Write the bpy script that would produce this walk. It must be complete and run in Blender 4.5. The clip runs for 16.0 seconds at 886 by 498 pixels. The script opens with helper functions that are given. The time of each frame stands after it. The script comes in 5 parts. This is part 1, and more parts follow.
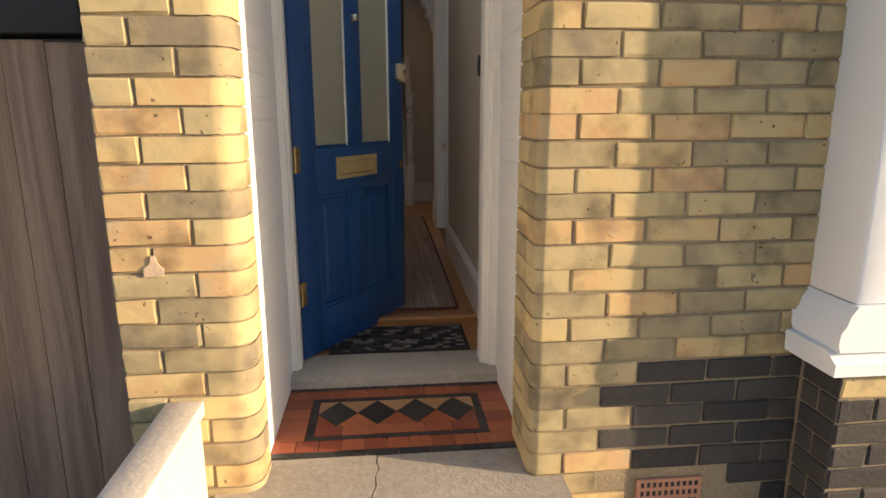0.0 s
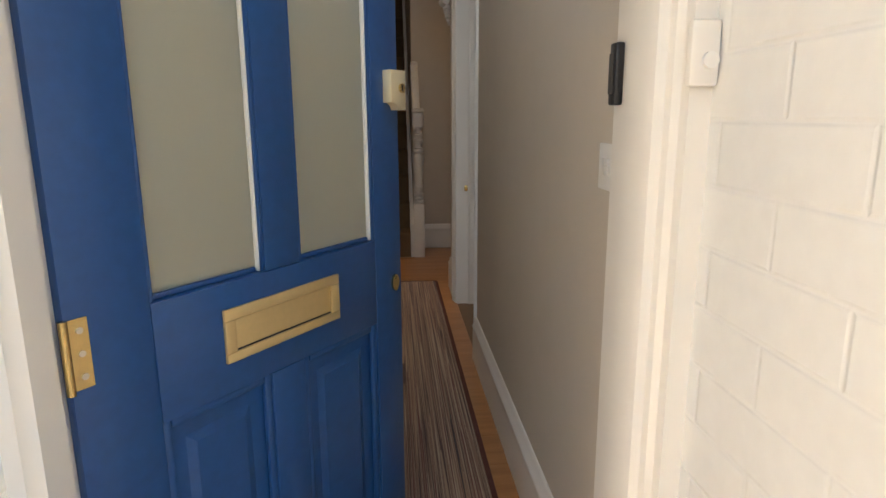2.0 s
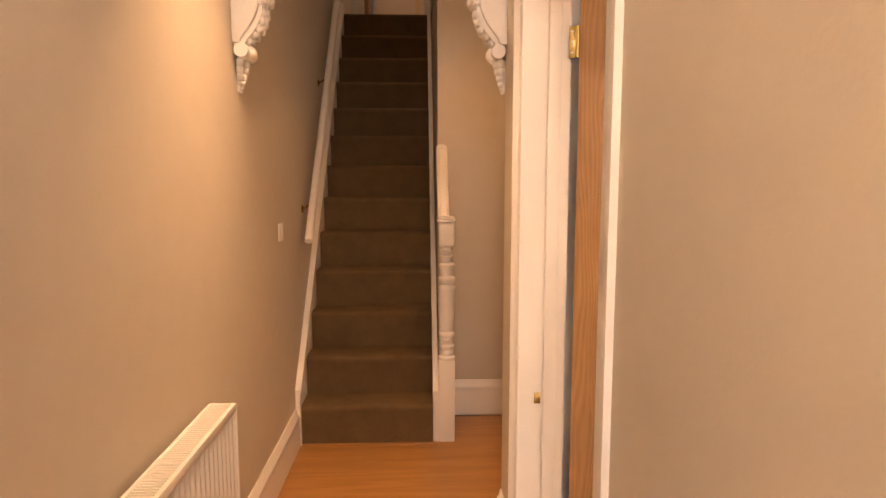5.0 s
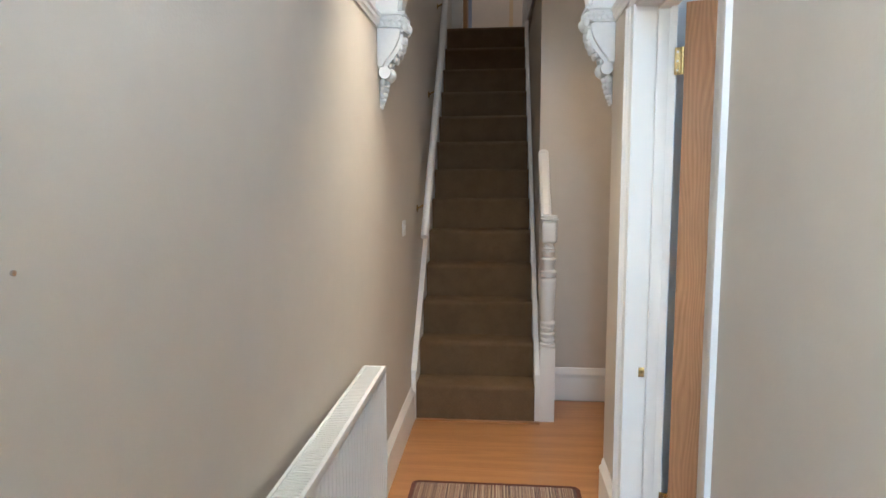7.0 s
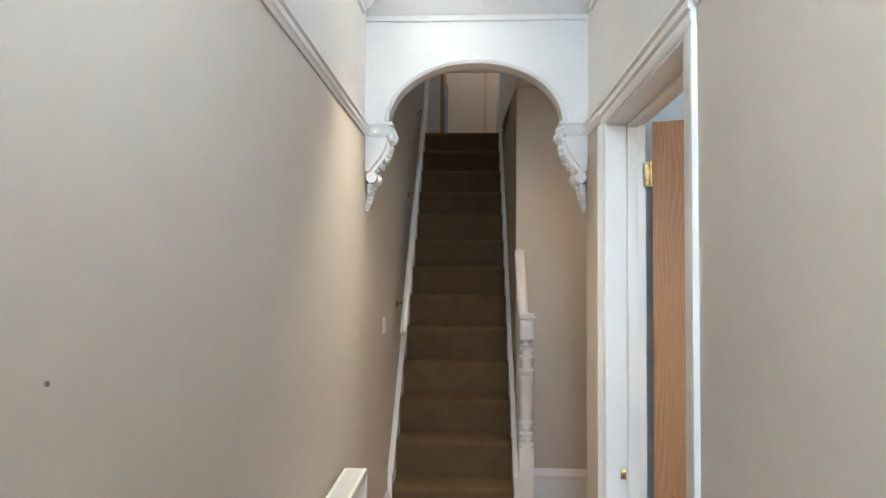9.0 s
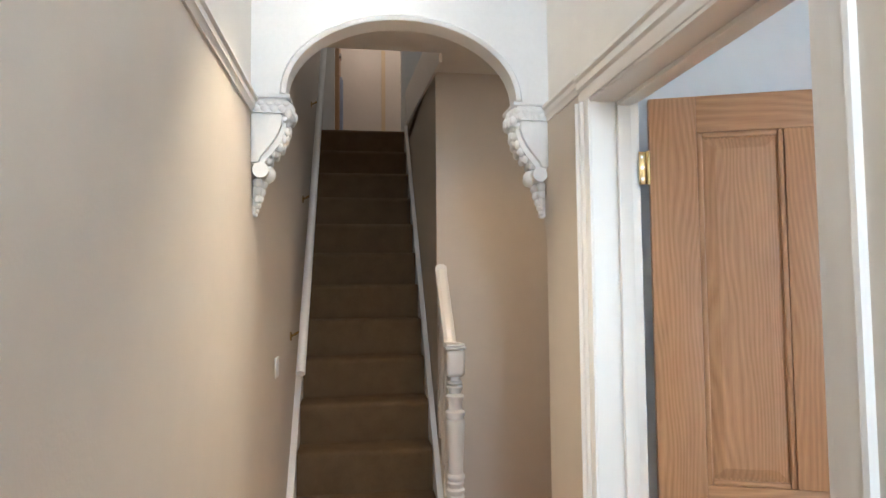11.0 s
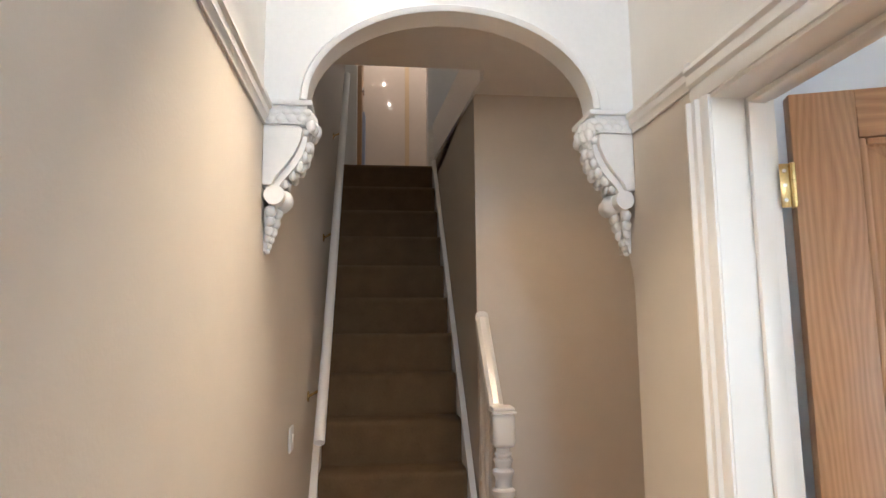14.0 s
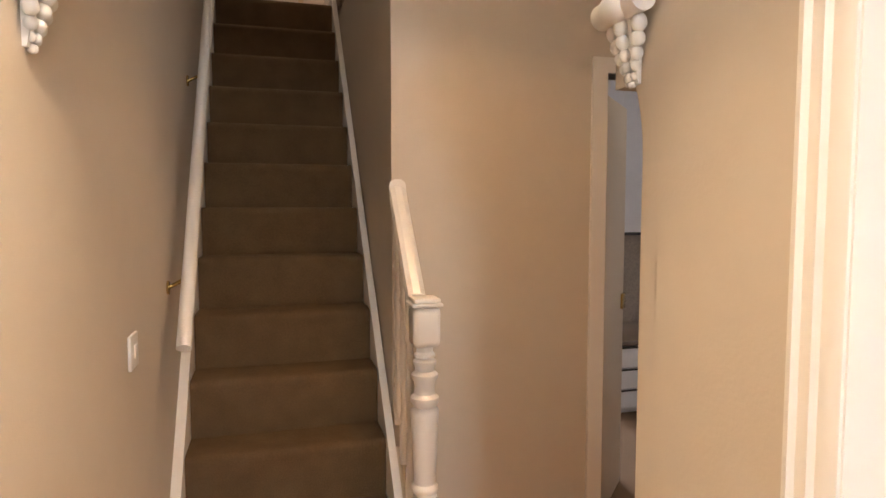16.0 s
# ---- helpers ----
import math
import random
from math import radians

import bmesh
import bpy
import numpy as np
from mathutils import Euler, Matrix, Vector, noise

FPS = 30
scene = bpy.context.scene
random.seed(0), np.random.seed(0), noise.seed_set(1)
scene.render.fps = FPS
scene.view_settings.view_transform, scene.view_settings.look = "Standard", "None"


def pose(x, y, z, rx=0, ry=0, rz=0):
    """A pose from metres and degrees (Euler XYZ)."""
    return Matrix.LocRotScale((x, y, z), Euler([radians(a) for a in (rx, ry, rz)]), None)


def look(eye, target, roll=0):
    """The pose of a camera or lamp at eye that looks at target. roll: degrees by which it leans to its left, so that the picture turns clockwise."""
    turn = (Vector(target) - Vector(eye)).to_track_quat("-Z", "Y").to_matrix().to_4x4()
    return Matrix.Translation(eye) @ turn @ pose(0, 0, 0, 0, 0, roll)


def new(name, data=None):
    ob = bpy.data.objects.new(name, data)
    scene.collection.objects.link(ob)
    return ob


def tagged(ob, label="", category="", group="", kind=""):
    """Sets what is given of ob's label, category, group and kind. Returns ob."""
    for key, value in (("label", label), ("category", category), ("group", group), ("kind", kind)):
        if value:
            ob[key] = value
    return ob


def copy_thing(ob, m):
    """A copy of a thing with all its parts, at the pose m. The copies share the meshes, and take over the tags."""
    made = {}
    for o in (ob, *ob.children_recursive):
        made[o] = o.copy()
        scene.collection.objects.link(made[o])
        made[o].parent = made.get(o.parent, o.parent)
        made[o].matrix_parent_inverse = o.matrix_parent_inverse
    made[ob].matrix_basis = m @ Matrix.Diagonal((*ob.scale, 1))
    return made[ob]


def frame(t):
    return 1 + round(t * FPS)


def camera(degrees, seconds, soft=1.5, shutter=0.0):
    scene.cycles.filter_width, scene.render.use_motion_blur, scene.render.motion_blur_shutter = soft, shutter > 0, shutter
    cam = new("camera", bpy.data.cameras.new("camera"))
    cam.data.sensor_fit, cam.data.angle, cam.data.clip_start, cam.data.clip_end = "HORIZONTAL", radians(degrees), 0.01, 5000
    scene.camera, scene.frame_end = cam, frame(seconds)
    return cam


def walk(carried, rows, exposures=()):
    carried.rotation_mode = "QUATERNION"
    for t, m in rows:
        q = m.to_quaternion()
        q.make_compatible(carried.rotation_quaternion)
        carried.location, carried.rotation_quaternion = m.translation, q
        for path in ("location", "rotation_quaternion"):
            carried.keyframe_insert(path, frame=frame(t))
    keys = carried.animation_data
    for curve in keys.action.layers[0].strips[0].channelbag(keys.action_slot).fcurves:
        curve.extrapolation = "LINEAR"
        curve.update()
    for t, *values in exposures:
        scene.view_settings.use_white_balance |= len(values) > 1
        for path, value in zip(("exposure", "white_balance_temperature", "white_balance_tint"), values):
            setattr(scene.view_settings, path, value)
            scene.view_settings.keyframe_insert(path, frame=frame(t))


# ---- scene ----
cam = camera(71.7, 16.0, soft=1.5)
PATH = [
    (0, (0.492, -1.672, 1.048), (0.68, 0.27, 0.606), -0.1),
    (0.5, (0.475, -1.196, 1.056), (0.644, 0.746, 0.607), -0.0),
    (1, (0.478, -0.808, 1.095), (0.635, 1.137, 0.657), 0.1),
    (1.5, (0.521, -0.399, 1.133), (0.683, 1.55, 0.715), 0.1),
    (2, (0.58, 0.012, 1.166), (0.737, 1.96, 0.744), -0.3),
    (2.5, (0.583, 0.364, 1.197), (0.785, 2.328, 0.882), 0.1),
    (3, (0.59, 0.691, 1.293), (0.815, 2.676, 1.201), 0.4),
    (3.2, (0.602, 0.784, 1.306), (0.858, 2.766, 1.233), 0.4),
    (3.7, (0.68, 1.04, 1.335), (0.90, 3.05, 1.24), 0.3),
    (4.2, (0.74, 1.35, 1.375), (0.90, 3.35, 1.245), 0.2),
    (4.6, (0.72, 1.60, 1.405), (0.81, 3.59, 1.225), 0.1),
    (5.3, (0.584, 1.927, 1.45), (0.63, 3.911, 1.204), -0.3),
    (5.5, (0.542, 1.964, 1.465), (0.51, 3.949, 1.218), 0.1),
    (6, (0.506, 1.934, 1.454), (0.299, 3.909, 1.213), -0.0),
    (6.5, (0.448, 1.666, 1.444), (0.237, 3.643, 1.229), 0.0),
    (7, (0.509, 1.469, 1.424), (0.324, 3.449, 1.205), -0.2),
    (7.25, (0.567, 1.478, 1.425), (0.402, 3.459, 1.196), -0.2),
    (7.5, (0.613, 1.447, 1.427), (0.47, 3.428, 1.193), -0.1),
    (8, (0.613, 1.447, 1.417), (0.457, 3.424, 1.156), -0.2),
    (8.5, (0.613, 1.447, 1.449), (0.505, 3.428, 1.196), 0.1),
    (8.7, (0.57, 1.475, 1.45), (0.462, 3.462, 1.32), 0.2),
    (8.85, (0.512, 1.455, 1.453), (0.415, 3.45, 1.455), 0.4),
    (9, (0.466, 1.403, 1.454), (0.373, 3.399, 1.536), 0.5),
    (9.2, (0.415, 1.436, 1.45), (0.418, 3.431, 1.587), 0.4),
    (11.3, (0.322, 2.154, 1.528), (0.599, 4.132, 1.642), -0.5),
    (11.5, (0.317, 2.189, 1.54), (0.584, 4.167, 1.657), -0.6),
    (12, (0.324, 2.241, 1.558), (0.595, 4.218, 1.685), -0.6),
    (12.5, (0.336, 2.318, 1.554), (0.592, 4.279, 1.854), -0.6),
    (13, (0.355, 2.378, 1.553), (0.615, 4.338, 1.855), -0.5),
    (13.5, (0.338, 2.439, 1.548), (0.538, 4.407, 1.843), -0.6),
    (14, (0.277, 2.514, 1.543), (0.499, 4.485, 1.798), -0.5),
    (14.5, (0.263, 2.547, 1.535), (0.479, 4.535, 1.487), -0.5),
    (15, (0.308, 2.605, 1.533), (0.609, 4.58, 1.437), -0.6),
    (15.5, (0.365, 2.732, 1.499), (0.819, 4.678, 1.404), -0.3),
    (16, (0.321, 3.103, 1.518), (0.86, 5.024, 1.38), -0.0),
]
EXPOSURES = [
    (0.0, 1.25, 6350, 15), (1.0, 1.25, 6200, 13), (1.5, 1.95, 5750, 10), (2.0, 2.5, 6200, 12), (2.5, 2.9, 5950, 10), (3.0, 3.55, 9300, 14),
    (5.3, 4.2, 11500, 41), (5.7, 4.2, 9500, 33), (6.0, 4.25, 7300, 22), (6.5, 4.3, 5350, 6), (7.0, 4.35, 5150, 6), (9.0, 4.25, 5200, 6),
    (11.5, 4.45, 5450, 9), (13.5, 4.43, 5550, 11), (14.5, 4.4, 5750, 11), (15.4, 4.5, 6000, 13), (16.0, 4.65, 6900, 19),
]
walk(cam, [(t, look(eye, target, roll)) for t, eye, target, roll in PATH],
     EXPOSURES)

# ---- world, sun, window light, added fill ----
SUN = Vector((-0.925, 0.301, -0.230)).normalized()
world = bpy.data.worlds.new("world")
scene.world = world
world.use_nodes = True
_nt = world.node_tree
_sky = _nt.nodes.new("ShaderNodeTexSky")
_sky.sky_type = "NISHITA"
_sky.sun_disc = False
_sky.sun_elevation = math.asin(-SUN.z)
_sky.sun_rotation = math.atan2(-SUN.x, -SUN.y)
_bg = _nt.nodes["Background"]
_bg.inputs[1].default_value = 0.1
_nt.links.new(_sky.outputs[0], _bg.inputs[0])


CEIL_LAMP = 2.654


def lamp(name, kind, energy, color, m, size=None, angle=None, spread=180):
    data = bpy.data.lights.new(name, kind)
    data.energy, data.color = energy, color
    if kind == "AREA":
        data.shape, data.size, data.size_y = "RECTANGLE", size[0], size[1]
        data.spread = radians(spread)
    if kind == "SUN":
        data.angle = angle
    ob = new(name, data)
    ob.matrix_world = m
    return ob


lamp("sun", "SUN", 3.6, (1.0, 0.78, 0.49), look((3, -3, 4), Vector((3, -3, 4)) + SUN), angle=radians(0.7))
lamp("bay_daylight", "AREA", 0.95, (0.48, 0.73, 1.0), look((2.55, 0.06, 1.55), (2.45, 1.5, 3.0)), (1.5, 1.7))
lamp("kitchen_daylight", "AREA", 4, (0.95, 0.92, 0.9), look((2.6, 8.9, 1.6), (2.3, 6.0, 1.2)), (1.2, 1.2))
lamp("bathroom_light", "AREA", 0.45, (1.0, 0.84, 0.66), look((0.5, 8.5, 5.05), (0.5, 8.5, 3.0)), (0.5, 0.5))

# Cool fill added at the door end, set at an unseen, assumed fanlight.
lamp("fanlight_daylight", "AREA", 1.15, (0.80, 0.90, 1.0), look((0.70, 0.875, 2.38), (0.16, 3.0, 1.4)), (0.4, 0.36))
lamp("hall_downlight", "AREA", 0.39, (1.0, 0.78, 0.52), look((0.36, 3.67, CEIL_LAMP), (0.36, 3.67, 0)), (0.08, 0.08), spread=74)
# Fill added to brighten the hall's door end; no lamp is known there.
lamp("porch_end_downlight", "AREA", 0.1, (1.0, 0.86, 0.66), look((0.48, 1.75, CEIL_LAMP), (0.48, 1.75, 0)), (0.08, 0.08))
lamp("passage_downlight", "AREA", 0.2, (1.0, 0.61, 0.28), look((1.0, 4.58, CEIL_LAMP), (1.0, 4.58, 0)), (0.06, 0.06), spread=115)
# Bluish landing light; its lamp stands before an assumed, unseen window.
lamp("landing_daylight", "AREA", 0.1, (0.72, 0.82, 1.0), look((1.66, 6.4, 4.2), (0.5, 6.6, 3.4)), (0.8, 1.0))

# ---- materials ----


def mat(name, color, rough=0.5, var=0.08, scale=6.0, bump=0.0, bscale=60.0, metal=0.0, spec=0.5, stretch=(1, 1, 1), coat=0.0, rvar=0.015):
    """Paint-like surface: base colour with broad and fine variation, roughness variation and relief."""
    m = bpy.data.materials.new(name)
    m.use_nodes = True
    nt = m.node_tree
    n, l = nt.nodes, nt.links
    p = n["Principled BSDF"]
    p.inputs["Metallic"].default_value = metal
    p.inputs["Specular IOR Level"].default_value = spec
    p.inputs["Coat Weight"].default_value = coat
    co = n.new("ShaderNodeTexCoord")
    mp = n.new("ShaderNodeMapping")
    mp.inputs["Scale"].default_value = stretch
    l.new(co.outputs["Object"], mp.inputs[0])
    big, fine = n.new("ShaderNodeTexNoise"), n.new("ShaderNodeTexNoise")
    big.inputs["Scale"].default_value, big.inputs["Detail"].default_value = scale * 0.35, 3
    fine.inputs["Scale"].default_value, fine.inputs["Detail"].default_value = scale * 7, 5
    l.new(mp.outputs[0], big.inputs["Vector"])
    l.new(mp.outputs[0], fine.inputs["Vector"])
    add = n.new("ShaderNodeMath")
    add.operation = "ADD"
    l.new(big.outputs["Fac"], add.inputs[0])
    l.new(fine.outputs["Fac"], add.inputs[1])
    ramp = n.new("ShaderNodeMapRange")
    ramp.inputs["From Min"].default_value, ramp.inputs["From Max"].default_value = 0.6, 1.4
    ramp.inputs["To Min"].default_value, ramp.inputs["To Max"].default_value = 1 - var, 1 + var
    l.new(add.outputs[0], ramp.inputs["Value"])
    mul = n.new("ShaderNodeVectorMath")
    mul.operation = "SCALE"
    mul.inputs[0].default_value = color
    l.new(ramp.outputs[0], mul.inputs["Scale"])
    l.new(mul.outputs[0], p.inputs["Base Color"])
    rr = n.new("ShaderNodeMapRange")
    rr.inputs["From Min"].default_value, rr.inputs["From Max"].default_value = 0.3, 0.7
    rr.inputs["To Min"].default_value, rr.inputs["To Max"].default_value = max(rough - rvar, 0.02), min(rough + rvar, 1)
    l.new(fine.outputs["Fac"], rr.inputs["Value"])
    if var >= 0.02:
        l.new(rr.outputs[0], p.inputs["Roughness"])
    else:   # plain, even coats: broad variation only
        p.inputs["Roughness"].default_value = rough
        add.inputs[1].default_value = 0.5
        nt.links.remove(add.inputs[1].links[0])
    if bump:
        bt = n.new("ShaderNodeTexNoise")
        bt.inputs["Scale"].default_value, bt.inputs["Detail"].default_value = bscale, 4
        l.new(mp.outputs[0], bt.inputs["Vector"])
        b = n.new("ShaderNodeBump")
        b.inputs["Strength"].default_value, b.inputs["Distance"].default_value = bump, 0.004
        l.new(bt.outputs["Fac"], b.inputs["Height"])
        l.new(b.outputs[0], p.inputs["Normal"])
    return m


def shader(m, kind):
    return [x for x in m.node_tree.nodes if x.bl_idname == kind][0]


def varied(name, stops, rough=0.8, scale=14.0, bump=0.5, bscale=70.0, mix=0.45, pits=False):
    """Pieces that differ one from another (Object Info Random) and are mottled within."""
    m = bpy.data.materials.new(name)
    m.use_nodes = True
    n, l = m.node_tree.nodes, m.node_tree.links
    p = n["Principled BSDF"]
    p.inputs["Roughness"].default_value = rough
    info, co = n.new("ShaderNodeObjectInfo"), n.new("ShaderNodeTexCoord")
    off = n.new("ShaderNodeVectorMath")
    off.operation = "SCALE"
    off.inputs[0].default_value = (37.0, 17.0, 53.0)
    l.new(info.outputs["Random"], off.inputs["Scale"])
    pos = n.new("ShaderNodeVectorMath")
    pos.operation = "ADD"
    l.new(co.outputs["Object"], pos.inputs[0])
    l.new(off.outputs[0], pos.inputs[1])
    a = n.new("ShaderNodeTexNoise")
    a.inputs["Scale"].default_value, a.inputs["Detail"].default_value = scale, 5
    l.new(pos.outputs[0], a.inputs["Vector"])
    mx = n.new("ShaderNodeMix")
    mx.inputs[0].default_value = mix
    l.new(info.outputs["Random"], mx.inputs[2])
    l.new(a.outputs["Fac"], mx.inputs[3])
    r = n.new("ShaderNodeValToRGB")
    e = r.color_ramp.elements
    for i, (at, c) in enumerate(stops):
        x = e[i] if i < 2 else e.new(at)
        x.position, x.color = at, (*c, 1)
    l.new(mx.outputs[0], r.inputs[0])
    l.new(r.outputs[0], p.inputs["Base Color"])
    if pits:   # small dark burn holes and smoky blotches
        s1, s2, cut, blot = n.new("ShaderNodeTexNoise"), n.new("ShaderNodeTexNoise"), n.new("ShaderNodeMapRange"), n.new("ShaderNodeMapRange")
        s1.inputs["Scale"].default_value, s2.inputs["Scale"].default_value = 48.0, 7.5
        s1.inputs["Detail"].default_value, s2.inputs["Detail"].default_value = 2, 5
        cut.inputs["From Min"].default_value, cut.inputs["From Max"].default_value = 0.70, 0.75
        cut.inputs["To Min"].default_value, cut.inputs["To Max"].default_value = 1.0, 0.35
        blot.inputs["From Min"].default_value, blot.inputs["From Max"].default_value = 0.50, 0.72
        blot.inputs["To Min"].default_value, blot.inputs["To Max"].default_value = 1.05, 0.48
        both, tint = n.new("ShaderNodeMath"), n.new("ShaderNodeVectorMath")
        both.operation, tint.operation = "MULTIPLY", "SCALE"
        for s, c, i in ((s1, cut, 0), (s2, blot, 1)):
            l.new(pos.outputs[0], s.inputs["Vector"])
            l.new(s.outputs["Fac"], c.inputs["Value"])
            l.new(c.outputs[0], both.inputs[i])
        l.new(r.outputs[0], tint.inputs[0])
        l.new(both.outputs[0], tint.inputs["Scale"])
        l.new(tint.outputs[0], p.inputs["Base Color"])
    bt = n.new("ShaderNodeTexNoise")
    bt.inputs["Scale"].default_value, bt.inputs["Detail"].default_value = bscale, 6
    l.new(pos.outputs[0], bt.inputs["Vector"])
    b = n.new("ShaderNodeBump")
    b.inputs["Strength"].default_value, b.inputs["Distance"].default_value = bump, 0.006
    l.new(bt.outputs["Fac"], b.inputs["Height"])
    l.new(b.outputs[0], p.inputs["Normal"])
    return m


def wood(name, dark, light, rough=0.4, axis="z", rings=9.0, per_piece=False, contrast=1.0, figure=0.0):
    """Grain that runs along one axis: stretched noise, distorted bands, pores."""
    m = bpy.data.materials.new(name)
    m.use_nodes = True
    n, l = m.node_tree.nodes, m.node_tree.links
    p = n["Principled BSDF"]
    p.inputs["Roughness"].default_value = rough
    co = n.new("ShaderNodeTexCoord")
    src = co.outputs["Object"]
    if per_piece:
        info, off, pos = n.new("ShaderNodeObjectInfo"), n.new("ShaderNodeVectorMath"), n.new("ShaderNodeVectorMath")
        off.operation, pos.operation = "SCALE", "ADD"
        off.inputs[0].default_value = (31.0, 47.0, 23.0)
        l.new(info.outputs["Random"], off.inputs["Scale"])
        l.new(src, pos.inputs[0])
        l.new(off.outputs[0], pos.inputs[1])
        src = pos.outputs[0]
    mp = n.new("ShaderNodeMapping")
    mp.inputs["Scale"].default_value = {"x": (0.06, 1, 1), "y": (1, 0.06, 1), "z": (1, 1, 0.06)}[axis]
    l.new(src, mp.inputs[0])
    a, f = n.new("ShaderNodeTexNoise"), n.new("ShaderNodeTexNoise")
    a.inputs["Scale"].default_value, a.inputs["Detail"].default_value, a.inputs["Distortion"].default_value = rings, 3, 0.35
    f.inputs["Scale"].default_value, f.inputs["Detail"].default_value = 230, 5
    l.new(mp.outputs[0], a.inputs["Vector"])
    l.new(mp.outputs[0], f.inputs["Vector"])
    k = n.new("ShaderNodeMath")
    k.operation, k.inputs[1].default_value = "MULTIPLY", 16.0
    l.new(a.outputs["Fac"], k.inputs[0])
    if figure:   # straight fine grain that swells into flame shapes
        sep, fl, broad, sm = n.new("ShaderNodeSeparateXYZ"), n.new("ShaderNodeMapping"), n.new("ShaderNodeTexNoise"), n.new("ShaderNodeMath")
        l.new(src, sep.inputs[0])
        fl.inputs["Scale"].default_value = {"x": (0.22, 1, 1), "y": (1, 0.22, 1), "z": (1, 1, 0.22)}[axis]
        broad.inputs["Scale"].default_value, broad.inputs["Detail"].default_value = rings, 2
        l.new(src, fl.inputs[0])
        l.new(fl.outputs[0], broad.inputs["Vector"])
        l.new(broad.outputs["Fac"], k.inputs[0])
        k.inputs[1].default_value = figure * 0.17
        sm.operation, sm.inputs[1].default_value = "MULTIPLY_ADD", figure
        l.new(sep.outputs["Z" if axis == "x" else "X"], sm.inputs[0])
        l.new(k.outputs[0], sm.inputs[2])
        k = sm
    s = n.new("ShaderNodeMath")
    s.operation, s.inputs[1].default_value = "PINGPONG", 1.0
    l.new(k.outputs[0], s.inputs[0])
    mx = n.new("ShaderNodeMix")
    mx.inputs[0].default_value = 0.62
    l.new(s.outputs[0], mx.inputs[2])
    l.new(f.outputs["Fac"], mx.inputs[3])
    r = n.new("ShaderNodeValToRGB")
    r.color_ramp.elements[0].position, r.color_ramp.elements[0].color = 0.5 - 0.35 / contrast, (*dark, 1)
    r.color_ramp.elements[1].position, r.color_ramp.elements[1].color = 0.5 + 0.2 / contrast, (*light, 1)
    l.new(mx.outputs[0], r.inputs[0])
    l.new(r.outputs[0], p.inputs["Base Color"])
    b = n.new("ShaderNodeBump")
    b.inputs["Strength"].default_value, b.inputs["Distance"].default_value = 0.12, 0.002
    l.new(mx.outputs[0], b.inputs["Height"])
    l.new(b.outputs[0], p.inputs["Normal"])
    return m


def stripes(name, stops, scale):
    """Woven stripes that run along y."""
    m = bpy.data.materials.new(name)
    m.use_nodes = True
    n, l = m.node_tree.nodes, m.node_tree.links
    p = n["Principled BSDF"]
    p.inputs["Roughness"].default_value = 0.95
    p.inputs["Sheen Weight"].default_value = 0.2
    co, mp, a = n.new("ShaderNodeTexCoord"), n.new("ShaderNodeMapping"), n.new("ShaderNodeTexNoise")
    mp.inputs["Scale"].default_value = (1, 0.004, 0.0)
    a.inputs["Scale"].default_value, a.inputs["Detail"].default_value, a.inputs["Roughness"].default_value = scale, 2, 0.8
    l.new(co.outputs["Object"], mp.inputs[0])
    l.new(mp.outputs[0], a.inputs["Vector"])
    r = n.new("ShaderNodeValToRGB")
    r.color_ramp.interpolation = "CONSTANT"
    e = r.color_ramp.elements
    for i, (at, c) in enumerate(stops):
        x = e[i] if i < 2 else e.new(at)
        x.position, x.color = at, (*c, 1)
    l.new(a.outputs["Fac"], r.inputs[0])
    l.new(r.outputs[0], p.inputs["Base Color"])
    w, b = n.new("ShaderNodeTexNoise"), n.new("ShaderNodeBump")
    w.inputs["Scale"].default_value = 400
    l.new(co.outputs["Object"], w.inputs["Vector"])
    b.inputs["Strength"].default_value, b.inputs["Distance"].default_value = 0.6, 0.003
    l.new(w.outputs["Fac"], b.inputs["Height"])
    l.new(b.outputs[0], p.inputs["Normal"])
    return m


TAN = mat("tan_wall_paint", (0.60, 0.53, 0.44), 0.62, 0.035, 1.5, 0.12, 140)
WHITEWALL = mat("white_wall_paint", (0.78, 0.75, 0.70), 0.7, 0.03, 2, 0.12, 120)
COOLWALL = mat("pale_room_paint", (0.80, 0.83, 0.86), 0.7, 0.03, 2, 0.1, 120)
GLOSS = mat("white_gloss_paint", (0.80, 0.765, 0.71), 0.28, 0.008, 5)
EXTWHITE = mat("white_masonry_gloss", (0.80, 0.81, 0.83), 0.4, 0.02, 5, 0.1, 40)
PLASTER = mat("white_painted_plaster", (0.80, 0.79, 0.76), 0.55, 0.03, 12, 0.08, 90)
RENDER = mat("white_painted_masonry", (0.80, 0.80, 0.79), 0.75, 0.04, 5, 0.3, 22)


